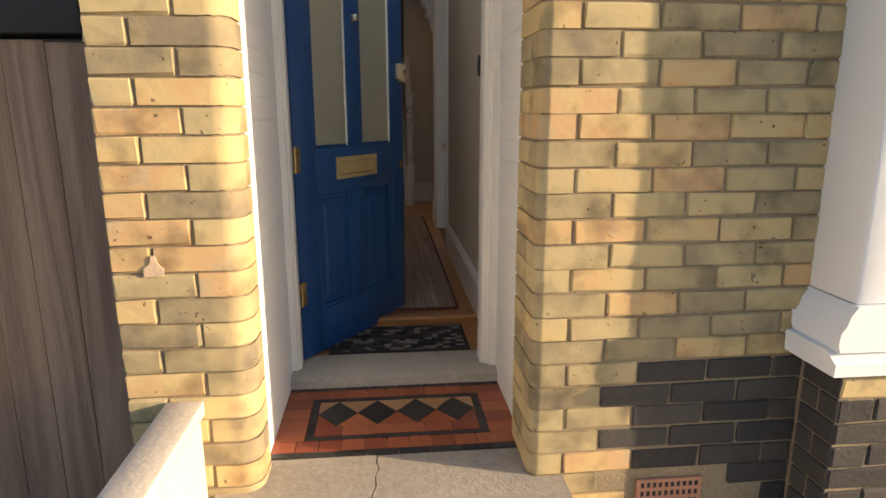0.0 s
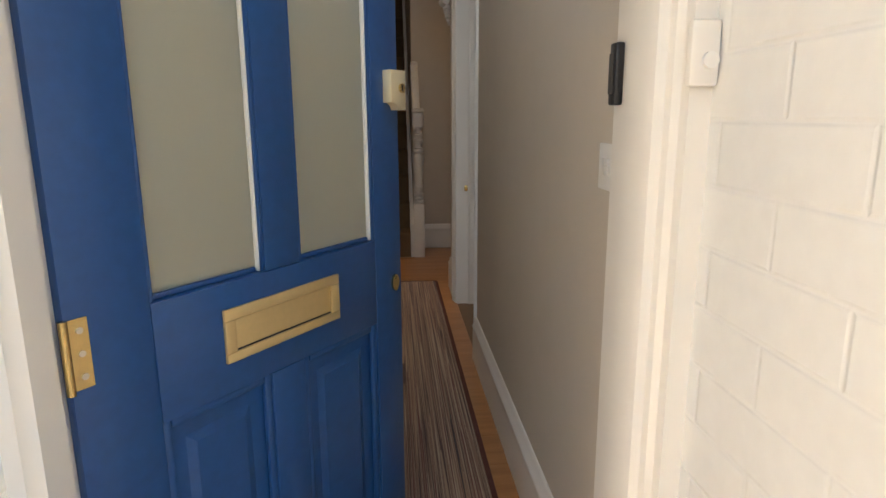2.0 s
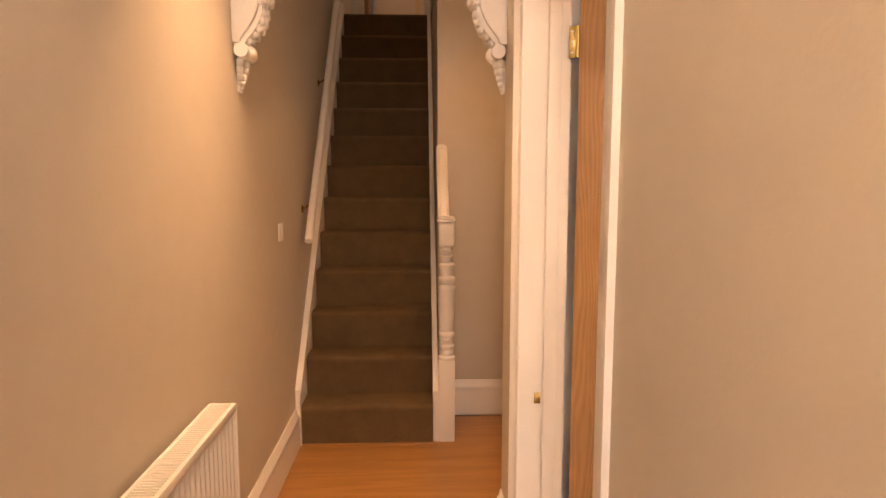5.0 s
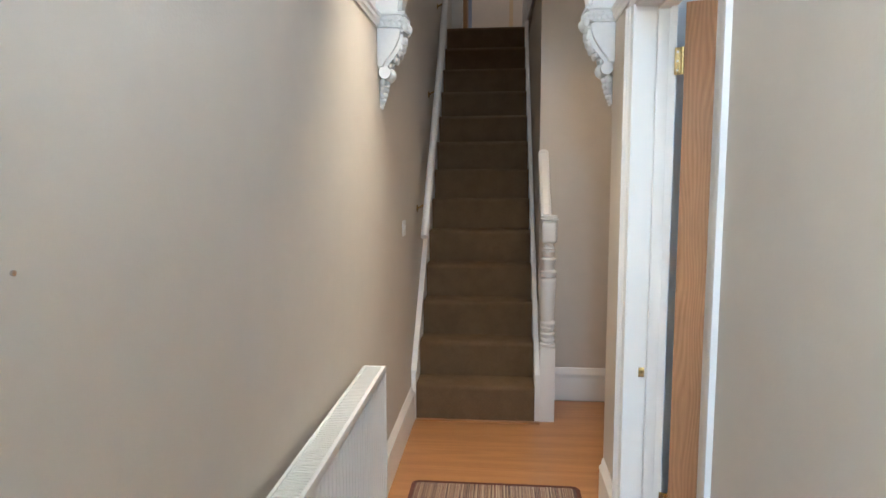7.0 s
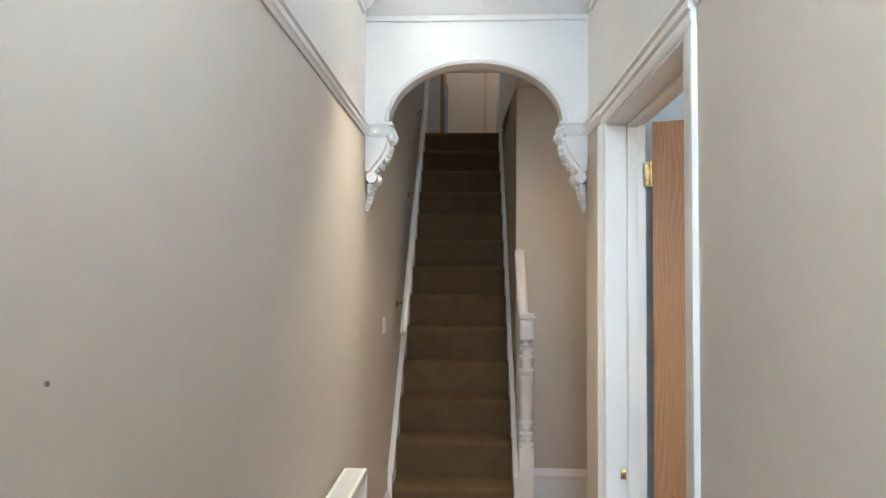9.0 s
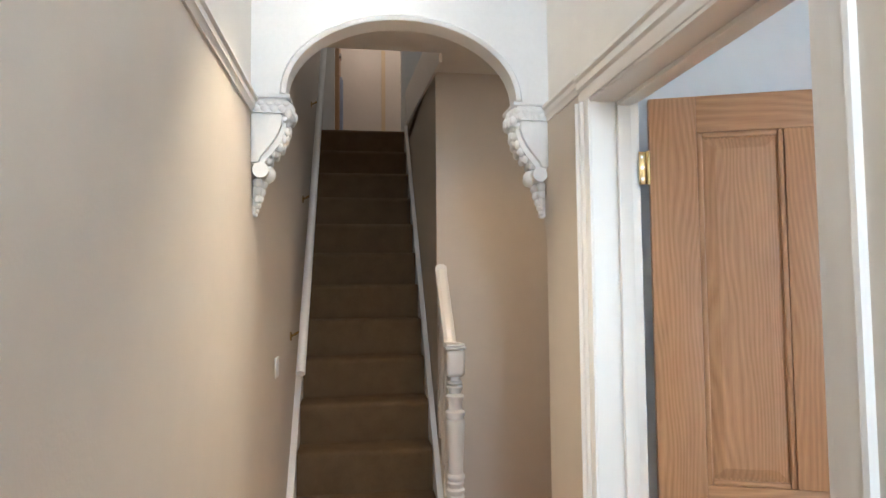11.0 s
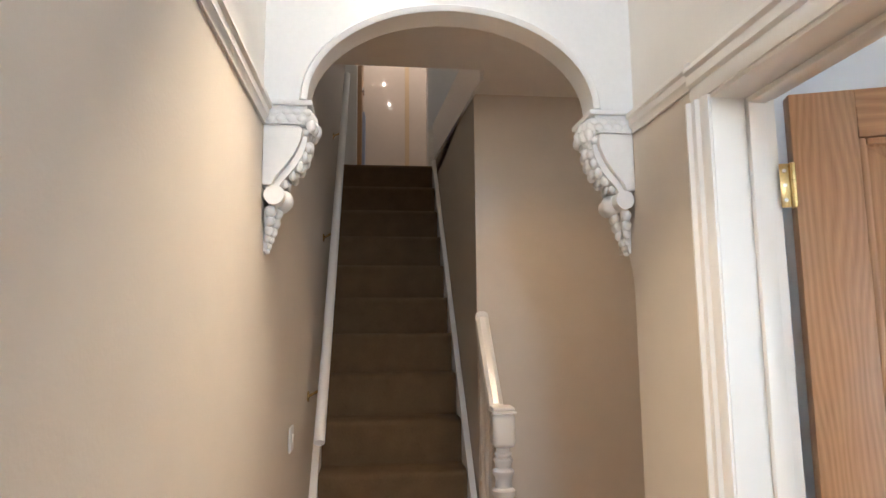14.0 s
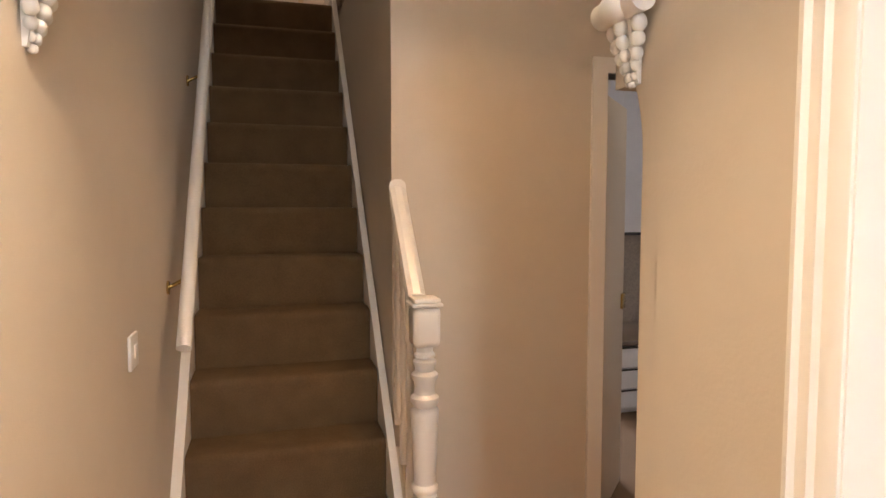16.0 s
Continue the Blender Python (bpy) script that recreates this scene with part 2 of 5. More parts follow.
def painted_courses(m):
    n, l = m.node_tree.nodes, m.node_tree.links
    geo, sep, com = n.new("ShaderNodeNewGeometry"), n.new("ShaderNodeSeparateXYZ"), n.new("ShaderNodeCombineXYZ")
    l.new(geo.outputs["Position"], sep.inputs[0])
    l.new(sep.outputs["Y"], com.inputs["X"])
    l.new(sep.outputs["Z"], com.inputs["Y"])
    br, nz = n.new("ShaderNodeTexBrick"), n.new("ShaderNodeTexNoise")
    br.inputs["Scale"].default_value = 1.0
    br.inputs["Brick Width"].default_value, br.inputs["Row Height"].default_value = 0.225, 0.0725
    br.inputs["Mortar Size"].default_value, br.inputs["Mortar Smooth"].default_value = 0.005, 0.9
    nz.inputs["Scale"].default_value = 7.0
    l.new(com.outputs[0], br.inputs["Vector"])
    l.new(geo.outputs["Position"], nz.inputs["Vector"])
    cut, b = n.new("ShaderNodeMath"), n.new("ShaderNodeBump")
    cut.operation = "MULTIPLY"
    l.new(br.outputs["Fac"], cut.inputs[0])
    l.new(nz.outputs["Fac"], cut.inputs[1])
    b.invert = True
    b.inputs["Strength"].default_value, b.inputs["Distance"].default_value = 0.5, 0.005
    old = shader(m, "ShaderNodeBump")
    l.new(cut.outputs[0], b.inputs["Height"])
    l.new(old.outputs[0], b.inputs["Normal"])
    l.new(b.outputs[0], n["Principled BSDF"].inputs["Normal"])


painted_courses(RENDER)
CREAM = mat("cream_stone_coping", (0.70, 0.62, 0.52), 0.8, 0.12, 8, 0.5, 60)
CONC = mat("worn_concrete", (0.36, 0.32, 0.27), 0.9, 0.25, 6, 0.6, 90)
STEPSTONE = mat("worn_stone_step", (0.42, 0.38, 0.32), 0.8, 0.22, 9, 0.4, 70)
GROUND = mat("grey_paving_ground", (0.26, 0.24, 0.22), 0.9, 0.25, 3, 0.6, 60)
BLUE = mat("blue_door_paint", (0.012, 0.062, 0.20), 0.36, 0.16, 6, 0.12, 55)
BRASS = mat("polished_brass", (0.60, 0.44, 0.19), 0.25, 0.1, 20, metal=1.0)
BRASSPAINT = mat("satin_brass_plate", (0.72, 0.54, 0.26), 0.42, 0.05, 15, metal=0.6)
STEEL = mat("satin_steel", (0.62, 0.60, 0.57), 0.25, 0.08, 20, metal=1.0)
CREAMMETAL = mat("cream_lock_metal", (0.85, 0.74, 0.50), 0.25, 0.01, 12, metal=0.5)
BLACK = mat("black_iron", (0.02, 0.02, 0.022), 0.5, 0.3, 30, 0.5, 90)
CARPET = mat("brown_carpet", (0.15, 0.095, 0.05), 0.98, 0.22, 30, 0.9, 320, spec=0.1)
CASTING = mat("white_radiator_enamel", (0.80, 0.78, 0.73), 0.3, 0.008, 4)
PLASTIC = mat("white_plastic", (0.82, 0.80, 0.76), 0.35, 0.005, 6)
MORTAR = mat("weathered_mortar", (0.27, 0.21, 0.135), 0.95, 0.3, 10, 0.8, 120)
SOOT = varied("sooty_brick", [(0.2, (0.035, 0.032, 0.03)), (0.8, (0.075, 0.066, 0.058)), (0.95, (0.13, 0.11, 0.09))], 0.85, 25)
BRICK = varied("yellow_stock_brick", [(0.2, (0.22, 0.18, 0.12)), (0.34, (0.36, 0.285, 0.155)), (0.50, (0.47, 0.375, 0.20)), (0.62, (0.54, 0.40, 0.19)), (0.72, (0.53, 0.34, 0.165)), (0.82, (0.40, 0.34, 0.22))], 0.88, 9, 0.26, 45, 0.5, True)
TERRA = varied("red_terracotta_tile", [(0.1, (0.24, 0.06, 0.032)), (0.6, (0.40, 0.115, 0.05)), (0.95, (0.46, 0.18, 0.085))], 0.5, 18, 0.2, 60, 0.4)
BUFF = varied("buff_clay_tile", [(0.1, (0.40, 0.21, 0.10)), (0.9, (0.52, 0.31, 0.15))], 0.5, 18, 0.2, 60, 0.4)
DARKTILE = varied("black_clay_tile", [(0.1, (0.02, 0.02, 0.02)), (0.9, (0.06, 0.055, 0.05))], 0.45, 18, 0.2, 60, 0.4)
AIRBRICK = mat("terracotta_air_brick", (0.45, 0.22, 0.13), 0.8, 0.15, 20, 0.4, 90)
OAK = wood("golden_oak", (0.33, 0.165, 0.074), (0.56, 0.325, 0.165), 0.42, "z", 5, True, 0.62, 165.0)
OAKX = wood("golden_oak_crossgrain", (0.33, 0.165, 0.074), (0.56, 0.325, 0.165), 0.42, "x", 5, True, 0.62, 165.0)
LAMINATE = wood("honey_oak_laminate", (0.29, 0.125, 0.04), (0.43, 0.205, 0.072), 0.3, "x", 5, True, 0.8)
FENCEWOOD = wood("weathered_fence_timber", (0.20, 0.115, 0.075), (0.40, 0.255, 0.17), 0.85, "z", 5, True)
TILEWHITE = mat("glossy_white_wall", (0.70, 0.61, 0.53), 0.07, 0.03, 3)
RUGM = stripes("multicolour_striped_weave", [(0.0, (0.04, 0.02, 0.015)), (0.34, (0.19, 0.095, 0.055)), (0.40, (0.34, 0.23, 0.14)), (0.45, (0.07, 0.03, 0.02)), (0.49, (0.24, 0.14, 0.085)), (0.53, (0.40, 0.30, 0.20)), (0.57, (0.13, 0.04, 0.025)), (0.62, (0.27, 0.17, 0.10)), (0.68, (0.04, 0.02, 0.018))], 46)
RUGEDGE = mat("dark_red_rug_binding", (0.10, 0.03, 0.02), 0.95, 0.2, 60, 0.6, 300)


def frosted():
    m = bpy.data.materials.new("frosted_glass")
    m.use_nodes = True
    p = m.node_tree.nodes["Principled BSDF"]
    p.inputs["Base Color"].default_value = (0.62, 0.60, 0.48, 1)
    p.inputs["Roughness"].default_value = 0.32
    p.inputs["Transmission Weight"].default_value = 0.55
    return m


def clear_glass():
    m = bpy.data.materials.new("window_glass")
    m.use_nodes = True
    p = m.node_tree.nodes["Principled BSDF"]
    p.inputs["Roughness"].default_value = 0.02
    p.inputs["Transmission Weight"].default_value = 1.0
    return m


def glow(name, color, power):
    m = bpy.data.materials.new(name)
    m.use_nodes = True
    p = m.node_tree.nodes["Principled BSDF"]
    p.inputs["Emission Color"].default_value = (*color, 1)
    p.inputs["Emission Strength"].default_value = power
    return m


def doormat():
    """Dark mat with rows of broken grey and fawn chequers."""
    m = bpy.data.materials.new("chequered_mat_pile")
    m.use_nodes = True
    n, l = m.node_tree.nodes, m.node_tree.links
    p = n["Principled BSDF"]
    p.inputs["Roughness"].default_value = 0.97
    co, mp, v = n.new("ShaderNodeTexCoord"), n.new("ShaderNodeMapping"), n.new("ShaderNodeTexVoronoi")
    mp.inputs["Rotation"].default_value = (0, 0, 0.12)
    mp.inputs["Scale"].default_value = (1.0, 1.15, 1.0)
    v.inputs["Scale"].default_value, v.inputs["Randomness"].default_value = 34, 0.42
    l.new(co.outputs["Object"], mp.inputs[0])
    l.new(mp.outputs[0], v.inputs["Vector"])
    r = n.new("ShaderNodeValToRGB")
    r.color_ramp.interpolation = "CONSTANT"
    e = r.color_ramp.elements
    e[0].color = (0.012, 0.011, 0.012, 1)
    e[1].position, e[1].color = 0.45, (0.05, 0.04, 0.035, 1)
    x = e.new(0.72)
    x.color = (0.19, 0.17, 0.145, 1)
    s = n.new("ShaderNodeSeparateColor")
    l.new(v.outputs["Color"], s.inputs[0])
    l.new(s.outputs[0], r.inputs[0])
    l.new(r.outputs[0], p.inputs["Base Color"])
    return m


FROST, GLASS, MATPILE = frosted(), clear_glass(), doormat()

# ---- mesh helpers ----


def box(bm, x0, x1, y0, y1, z0, z1, bevel=0.0, seg=2):
    r = bmesh.ops.create_cube(bm, size=1.0, matrix=Matrix.Translation(((x0 + x1) / 2, (y0 + y1) / 2, (z0 + z1) / 2)) @ Matrix.Diagonal((abs(x1 - x0), abs(y1 - y0), abs(z1 - z0), 1)))
    if bevel:
        edges = list({e for v in r["verts"] for e in v.link_edges})
        bmesh.ops.bevel(bm, geom=edges, offset=bevel, segments=seg, profile=0.5, affect="EDGES")
    return bm


def boxes(*rows, bevel=0.0):
    bm = bmesh.new()
    for r in rows:
        box(bm, *r, bevel=bevel)
    return bm


def prism(points, axis, a, b, bm=None):
    """A flat outline drawn out along an axis; points are the two other coordinates in x, y, z order."""
    bm = bm or bmesh.new()
    def at(p, s):
        return {"x": (s, p[0], p[1]), "y": (p[0], s, p[1]), "z": (p[0], p[1], s)}[axis]
    lo = [bm.verts.new(at(p, a)) for p in points]
    hi = [bm.verts.new(at(p, b)) for p in points]
    n = len(points)
    bm.faces.new(lo)
    bm.faces.new(hi[::-1])
    for i in range(n):
        bm.faces.new((lo[i], hi[i], hi[(i + 1) % n], lo[(i + 1) % n]))
    bmesh.ops.recalc_face_normals(bm, faces=bm.faces)
    return bm


def lathe(profile, x, y, seg=24, bm=None):
    """Profile of (radius, z) turned round an upright axis."""
    bm = bm or bmesh.new()
    rings = [[bm.verts.new((x + r * math.cos(2 * math.pi * i / seg), y + r * math.sin(2 * math.pi * i / seg), z)) for i in range(seg)] for r, z in profile]
    for a, b in zip(rings, rings[1:]):
        for i in range(seg):
            bm.faces.new((a[i], a[(i + 1) % seg], b[(i + 1) % seg], b[i]))
    bm.faces.new(rings[0][::-1])
    bm.faces.new(rings[-1])
    bmesh.ops.recalc_face_normals(bm, faces=bm.faces)
    return bm


def rod(p, q, r, seg=16, bm=None):
    bm = bm or bmesh.new()
    p, q = Vector(p), Vector(q)
    m = Matrix.Translation((p + q) / 2) @ (q - p).to_track_quat("Z", "Y").to_matrix().to_4x4()
    bmesh.ops.create_cone(bm, cap_ends=True, segments=seg, radius1=r, radius2=r, depth=(q - p).length, matrix=m)
    return bm


def ball(bm, c, r, scale=(1, 1, 1), u=12, v=8):
    bmesh.ops.create_uvsphere(bm, u_segments=u, v_segments=v, radius=r, matrix=Matrix.Translation(c) @ Matrix.Diagonal((*scale, 1)))
    return bm


def mesh(name, bm, material, smooth=False):
    me = bpy.data.meshes.new(name)
    bm.to_mesh(me)
    bm.free()
    me.materials.append(material)
    if smooth:
        me.shade_smooth()
        me.set_sharp_from_angle(angle=radians(40))
    return me


def part(name, bm, material, parent, label="", smooth=True):
    ob = new(name, mesh(name, bm, material, smooth))
    ob.parent = parent
    if label:
        tagged(ob, label)
    return ob


def structure(name, bm, material, label, category="wall", smooth=False):
    return tagged(new(name, mesh(name, bm, material, smooth)), label, category, kind="structure")


def thing(name, label, category, group="", m=None):
    ob = new(name)
    ob.empty_display_size = 0.1
    if m is not None:
        ob.matrix_world = m
    return tagged(ob, label, category, group)


# ---- large structure ----
HW = 0.96          # hall width
FL = 0.034         # hall floor, a small step above the mat by the door
RAIL = 2.065       # colour change at the picture rail
CEIL = 2.665
ARCH = 4.02

structure("wall_left", boxes((-0.12, 0, 0.80, 4.08, -0.1, RAIL), (-0.12, 0, 4.08, 9.6, -0.1, 5.4)), TAN, "smooth tan painted hall wall beside the stairs")
structure("wall_left_upper", boxes((-0.12, 0, 0.80, 4.08, RAIL, 2.8)), WHITEWALL, "off-white painted wall above the picture rail")
structure("wall_right", boxes((HW, 1.09, 0.80, 2.825, -0.1, RAIL), (HW, 1.09, 3.66, 4.02, -0.1, RAIL), (HW, 1.09, 4.02, 4.16, 1.74, RAIL)), TAN, "tan painted hall wall with a doorway")
bm = bmesh.new()
rings = []
for z, ye, r in [(-0.1, 4.084, 0.024)] + [(1.60 + 0.14 * k / 8, 4.084 + 0.012 * (k / 8) ** 2.2, 0.024 * (1 - (k / 8) ** 2.2) + 0.002) for k in range(9)]:
    rings.append([bm.verts.new((x, y, z)) for x, y in [(HW, 4.018), (1.09, 4.018), (1.09, ye)] + [(HW + r - r * math.sin(radians(q)), ye - r + r * math.cos(radians(q))) for q in range(0, 91, 15)]])
for p, q in zip(rings, rings[1:]):
    for i in range(len(p)):
        bm.faces.new((p[i], p[(i + 1) % len(p)], q[(i + 1) % len(p)], q[i]))
bm.faces.new(rings[0])
bm.faces.new(rings[-1][::-1])
bmesh.ops.recalc_face_normals(bm, faces=bm.faces)
structure("wall_right_end", bm, TAN, "rounded tan wall end beneath the corbel", smooth=True)
structure("wall_right_upper", boxes((HW, 1.09, 0.80, 4.16, RAIL, 2.72)), WHITEWALL, "off-white painted wall above the picture rail")
structure("wall_back", boxes((0.75, 1.60, 5.33, 5.43, -0.1, 2.72), (2.40, 2.55, 5.33, 5.43, -0.1, 2.72), (1.60, 2.40, 5.33, 5.43, 2.05, 2.72)), TAN, "tan painted wall behind the newel post with a kitchen doorway")
structure("wall_stair", prism([(5.43, -0.1), (5.43, 2.66), (7.30, 2.92), (7.30, -0.1)], "x", 0.75, 0.85), TAN, "tan painted wall along the stair flight")
structure("wall_passage", boxes((2.55, 2.65, 4.0, 5.43, -0.1, 2.72)), TAN, "tan painted side wall of the passage")
structure("wall_living_back", boxes((1.09, 4.8, 4.0, 4.07, -0.1, 2.72)), COOLWALL, "pale painted back wall of the front room")
structure("wall_living_side", boxes((4.7, 4.8, 0.0, 4.0, -0.1, 2.72)), COOLWALL, "pale painted side wall of the front room")
structure("wall_living_lining", boxes((1.092, 1.10, 0.10, 2.825, -0.1, 2.72), (1.092, 1.10, 3.66, 4.0, -0.1, 2.72), (1.092, 1.10, 2.825, 3.66, 2.05, 2.72)), COOLWALL, "pale painted inner face of the front room wall")
structure("wall_kitchen_side", boxes((4.4, 4.5, 5.33, 9.4, -0.1, 2.72), (2.65, 4.4, 5.33, 5.43, -0.1, 2.72), (0.75, 0.85, 7.30, 9.4, -0.1, 2.6)), COOLWALL, "pale kitchen side walls")
structure("wall_kitchen_back", boxes((0.85, 2.0, 9.3, 9.4, -0.1, 2.72), (3.2, 4.4, 9.3, 9.4, -0.1, 2.72), (2.0, 3.2, 9.3, 9.4, -0.1, 0.95), (2.0, 3.2, 9.3, 9.4, 2.1, 2.72)), COOLWALL, "pale kitchen end wall")
structure("floor", boxes((0, HW, 0.80, 1.259, -0.12, -0.012), (0, HW, 1.259, 4.07, -0.12, FL - 0.012), (0, 2.55, 4.07, 5.43, -0.12, FL - 0.012), (0.85, 4.4, 5.43, 9.4, -0.12, FL - 0.012), (HW, 1.09, 2.825, 3.66, -0.12, FL - 0.004)), mat("screed", (0.2, 0.13, 0.08), 0.9), "subfloor beneath the oak laminate boards", "floor")
structure("floor_living", boxes((1.09, 4.7, 0.0, 4.0, -0.12, FL - 0.004)), LAMINATE, "oak laminate floor of the front room", "floor")
structure("ceiling", boxes((0, HW, 0.80, ARCH, CEIL, CEIL + 0.1), (0, 0.75, 4.09, 5.05, CEIL, CEIL + 0.1), (0.75, 2.55, 4.09, 5.43, CEIL, CEIL + 0.1)), WHITEWALL, "off-white painted hall ceiling", "ceiling")
structure("ceiling_living", boxes((1.09, 4.8, 0.0, 4.07, CEIL, CEIL + 0.1)), COOLWALL, "pale ceiling of the front room", "ceiling")
structure("ceiling_kitchen", boxes((0.85, 4.4, 5.43, 9.4, CEIL, CEIL + 0.1)), COOLWALL, "pale kitchen ceiling", "ceiling")
structure("ceiling_upper", boxes((-0.12, 1.8, 4.9, 9.7, 5.15, 5.25)), WHITEWALL, "off-white ceiling over the upstairs landing", "ceiling")
structure("wall_upper_front", boxes((0, 1.8, 4.95, 5.05, CEIL + 0.1, 5.15)), WHITEWALL, "off-white wall above the stairwell opening")
structure("wall_upper_side", boxes((1.7, 1.8, 5.05, 9.6, 2.7, 5.15)), COOLWALL, "pale wall beside the upstairs landing")
structure("landing_floor", boxes((0.75, 1.7, 5.05, 7.3, 2.70, 2.77), (0.0, 1.7, 7.32, 9.6, 2.60, 2.77)), CARPET, "brown carpeted upstairs landing", "floor")

# arched wall across the hall
AX, AZ, AA, AB = 0.478, 2.112, 0.379, 0.262


def arch_outline(a, b, n=28):
    return [(AX - a * math.cos(math.pi * i / n), AZ + b * math.sin(math.pi * i / n)) for i in range(n + 1)]


bm = bmesh.new()
arc = arch_outline(AA, AB)
top = [(x, CEIL) for x, _ in arc]
cols = [((0.0, AZ), (0.0, CEIL))] + list(zip(arc, top)) + [((HW, AZ), (HW, CEIL))]
front = [[bm.verts.new((p[0], ARCH, p[1])) for p in c] for c in cols]
back = [[bm.verts.new((p[0], 4.092, p[1])) for p in c] for c in cols]
for i in range(len(cols) - 1):
    bm.faces.new((front[i][0], front[i + 1][0], front[i + 1][1], front[i][1]))
    bm.faces.new((back[i][0], back[i][1], back[i + 1][1], back[i + 1][0]))
    bm.faces.new((front[i][0], back[i][0], back[i + 1][0], front[i + 1][0]))
    bm.faces.new((front[i][1], front[i + 1][1], back[i + 1][1], back[i][1]))
bmesh.ops.recalc_face_normals(bm, faces=bm.faces)
structure("wall_arch", bm, PLASTER, "white plaster archway wall across the hall")


def arch_bead(a, b, grow, y0, y1):
    bm, n = bmesh.new(), 28
    rings = []
    for i in range(n + 1):
        th = math.pi * i / n
        c, s = math.cos(th), math.sin(th)
        rings.append([bm.verts.new((AX - (a + g) * c, y, AZ + (b + g) * s)) for g, y in ((-0.004, y1), (-0.004, y0 + 0.004), (0.0, y0), (grow * 0.6, y0 - 0.004), (grow, y0 + 0.006), (grow, y1))])
    for p, q in zip(rings, rings[1:]):
        for i in range(6):
            bm.faces.new((p[i], p[(i + 1) % 6], q[(i + 1) % 6], q[i]))
    bm.faces.new(rings[0])
    bm.faces.new(rings[-1][::-1])
    bmesh.ops.recalc_face_normals(bm, faces=bm.faces)
    return bm


structure("arch_trim", arch_bead(AA - 0.004, AB - 0.004, 0.016, ARCH - 0.008, 4.098), PLASTER, "moulded white plaster bead round the arch", "trim", True)

# cornice, picture rails and skirtings
CORN = [(0, 0), (-0.012, 0), (-0.014, 0.022), (-0.03, 0.03), (-0.045, 0.055), (-0.06, 0.07), (-0.062, 0.085), (-0.085, 0.09), (-0.085, 0.115), (0, 0.115)]
structure("cornice_arch", prism([(ARCH + d, 2.55 + h) for d, h in CORN], "x", 0.0, HW), PLASTER, "stepped white plaster cornice above the arch", "trim", True)
structure("cornice_left", prism([(-d, 2.55 + h) for d, h in CORN], "y", 0.83, ARCH - 0.085), PLASTER, "stepped white plaster cornice along the ceiling", "trim", True)
structure("cornice_right", prism([(HW + d, 2.55 + h) for d, h in CORN], "y", 0.83, ARCH - 0.085), PLASTER, "stepped white plaster cornice along the ceiling", "trim", True)
PRAIL = [(0, 0.018), (0.006, 0.018), (0.008, 0.03), (0.014, 0.036), (0.015, 0.052), (0.022, 0.058), (0.022, 0.068), (0.012, 0.074), (0, 0.076)]
structure("picture_rail_left", prism([(d, 2.032 + h) for d, h in PRAIL], "y", 0.83, ARCH), GLOSS, "white moulded picture rail", "trim", True)
structure("picture_rail_right", prism([(HW - d, 2.032 + h) for d, h in PRAIL], "y", 3.71, ARCH), GLOSS, "white moulded picture rail", "trim", True)
structure("picture_rail_near", prism([(HW - d, 2.032 + h) for d, h in PRAIL], "y", 0.83, 2.758), GLOSS, "white moulded picture rail", "trim", True)
SKIRT = [(0, 0), (0.019, 0), (0.019, 0.135), (0.017, 0.148), (0.021, 0.158), (0.019, 0.172), (0.011, 0.18), (0.009, 0.198), (0.004, 0.205), (0, 0.205)]
structure("baseboard_left", prism([(d, FL + h) for d, h in SKIRT], "y", 0.86, 4.93), GLOSS, "white moulded skirting board", "baseboard", True)
structure("baseboard_right", prism([(HW - d, FL + h) for d, h in SKIRT], "y", 0.88, 2.758), GLOSS, "white moulded skirting board", "baseboard", True)
structure("baseboard_end", prism([(HW - d, FL + h) for d, h in SKIRT], "y", 3.71, 4.045), GLOSS, "white moulded skirting board", "baseboard", True)
structure("baseboard_back", prism([(5.33 - d, FL + h * 1.02) for d, h in SKIRT], "x", 0.82, 1.60), GLOSS, "tall white moulded skirting board", "baseboard", True)

# casing and lining of the front-room doorway
CAS = [(0, 0), (0.0, 0.1), (0.024, 0.1), (0.026, 0.086), (0.018, 0.078), (0.02, 0.05), (0.012, 0.042), (0.014, 0.018), (0.009, 0.0)]


def casing(name, base_y, way, z1, proud=1.0):
    return structure(name, prism([(HW - d * proud, base_y + way * w * 0.65) for d, w in CAS], "z", 0.0, z1), GLOSS, "white moulded door casing", "trim", True)


casing("door_casing_far", 3.648, 1, 2.012)
casing("door_casing_near", 2.825, -1, 2.012, 0.55)
structure("door_casing_head", prism([(HW - d, 2.012 + w * 0.78) for d, w in CAS], "y", 2.763, 3.71), GLOSS, "white moulded casing over the doorway", "trim", True)
lining = structure("door_lining", boxes((HW - 0.004, 1.093, 3.645, 3.68, 0, 2.02)), GLOSS, "white painted door lining with stop beads", "trim")
for name, r in (("jamb", (HW - 0.004, 1.093, 2.806, 2.838, 0, 2.02)), ("head", (HW - 0.004, 1.093, 2.8385, 3.6445, 2.003, 2.03)), ("stop_bead", (1.028, 1.065, 3.632, 3.6448, 0, 2.0028)),
                ("stop_bead", (1.028, 1.065, 2.8382, 2.851, 0, 2.0028)), ("stop_bead", (1.028, 1.065, 2.8512, 3.6318, 1.990, 2.0028))):
    part(name, boxes(r, bevel=0.0015), GLOSS, lining)

# facade
FY = -0.012


def facade(name, rows, label):
    return structure(name, boxes(*rows), MORTAR, label)


QL, QR, QB, QS = 0.118, 0.915, 0.06, 0.032


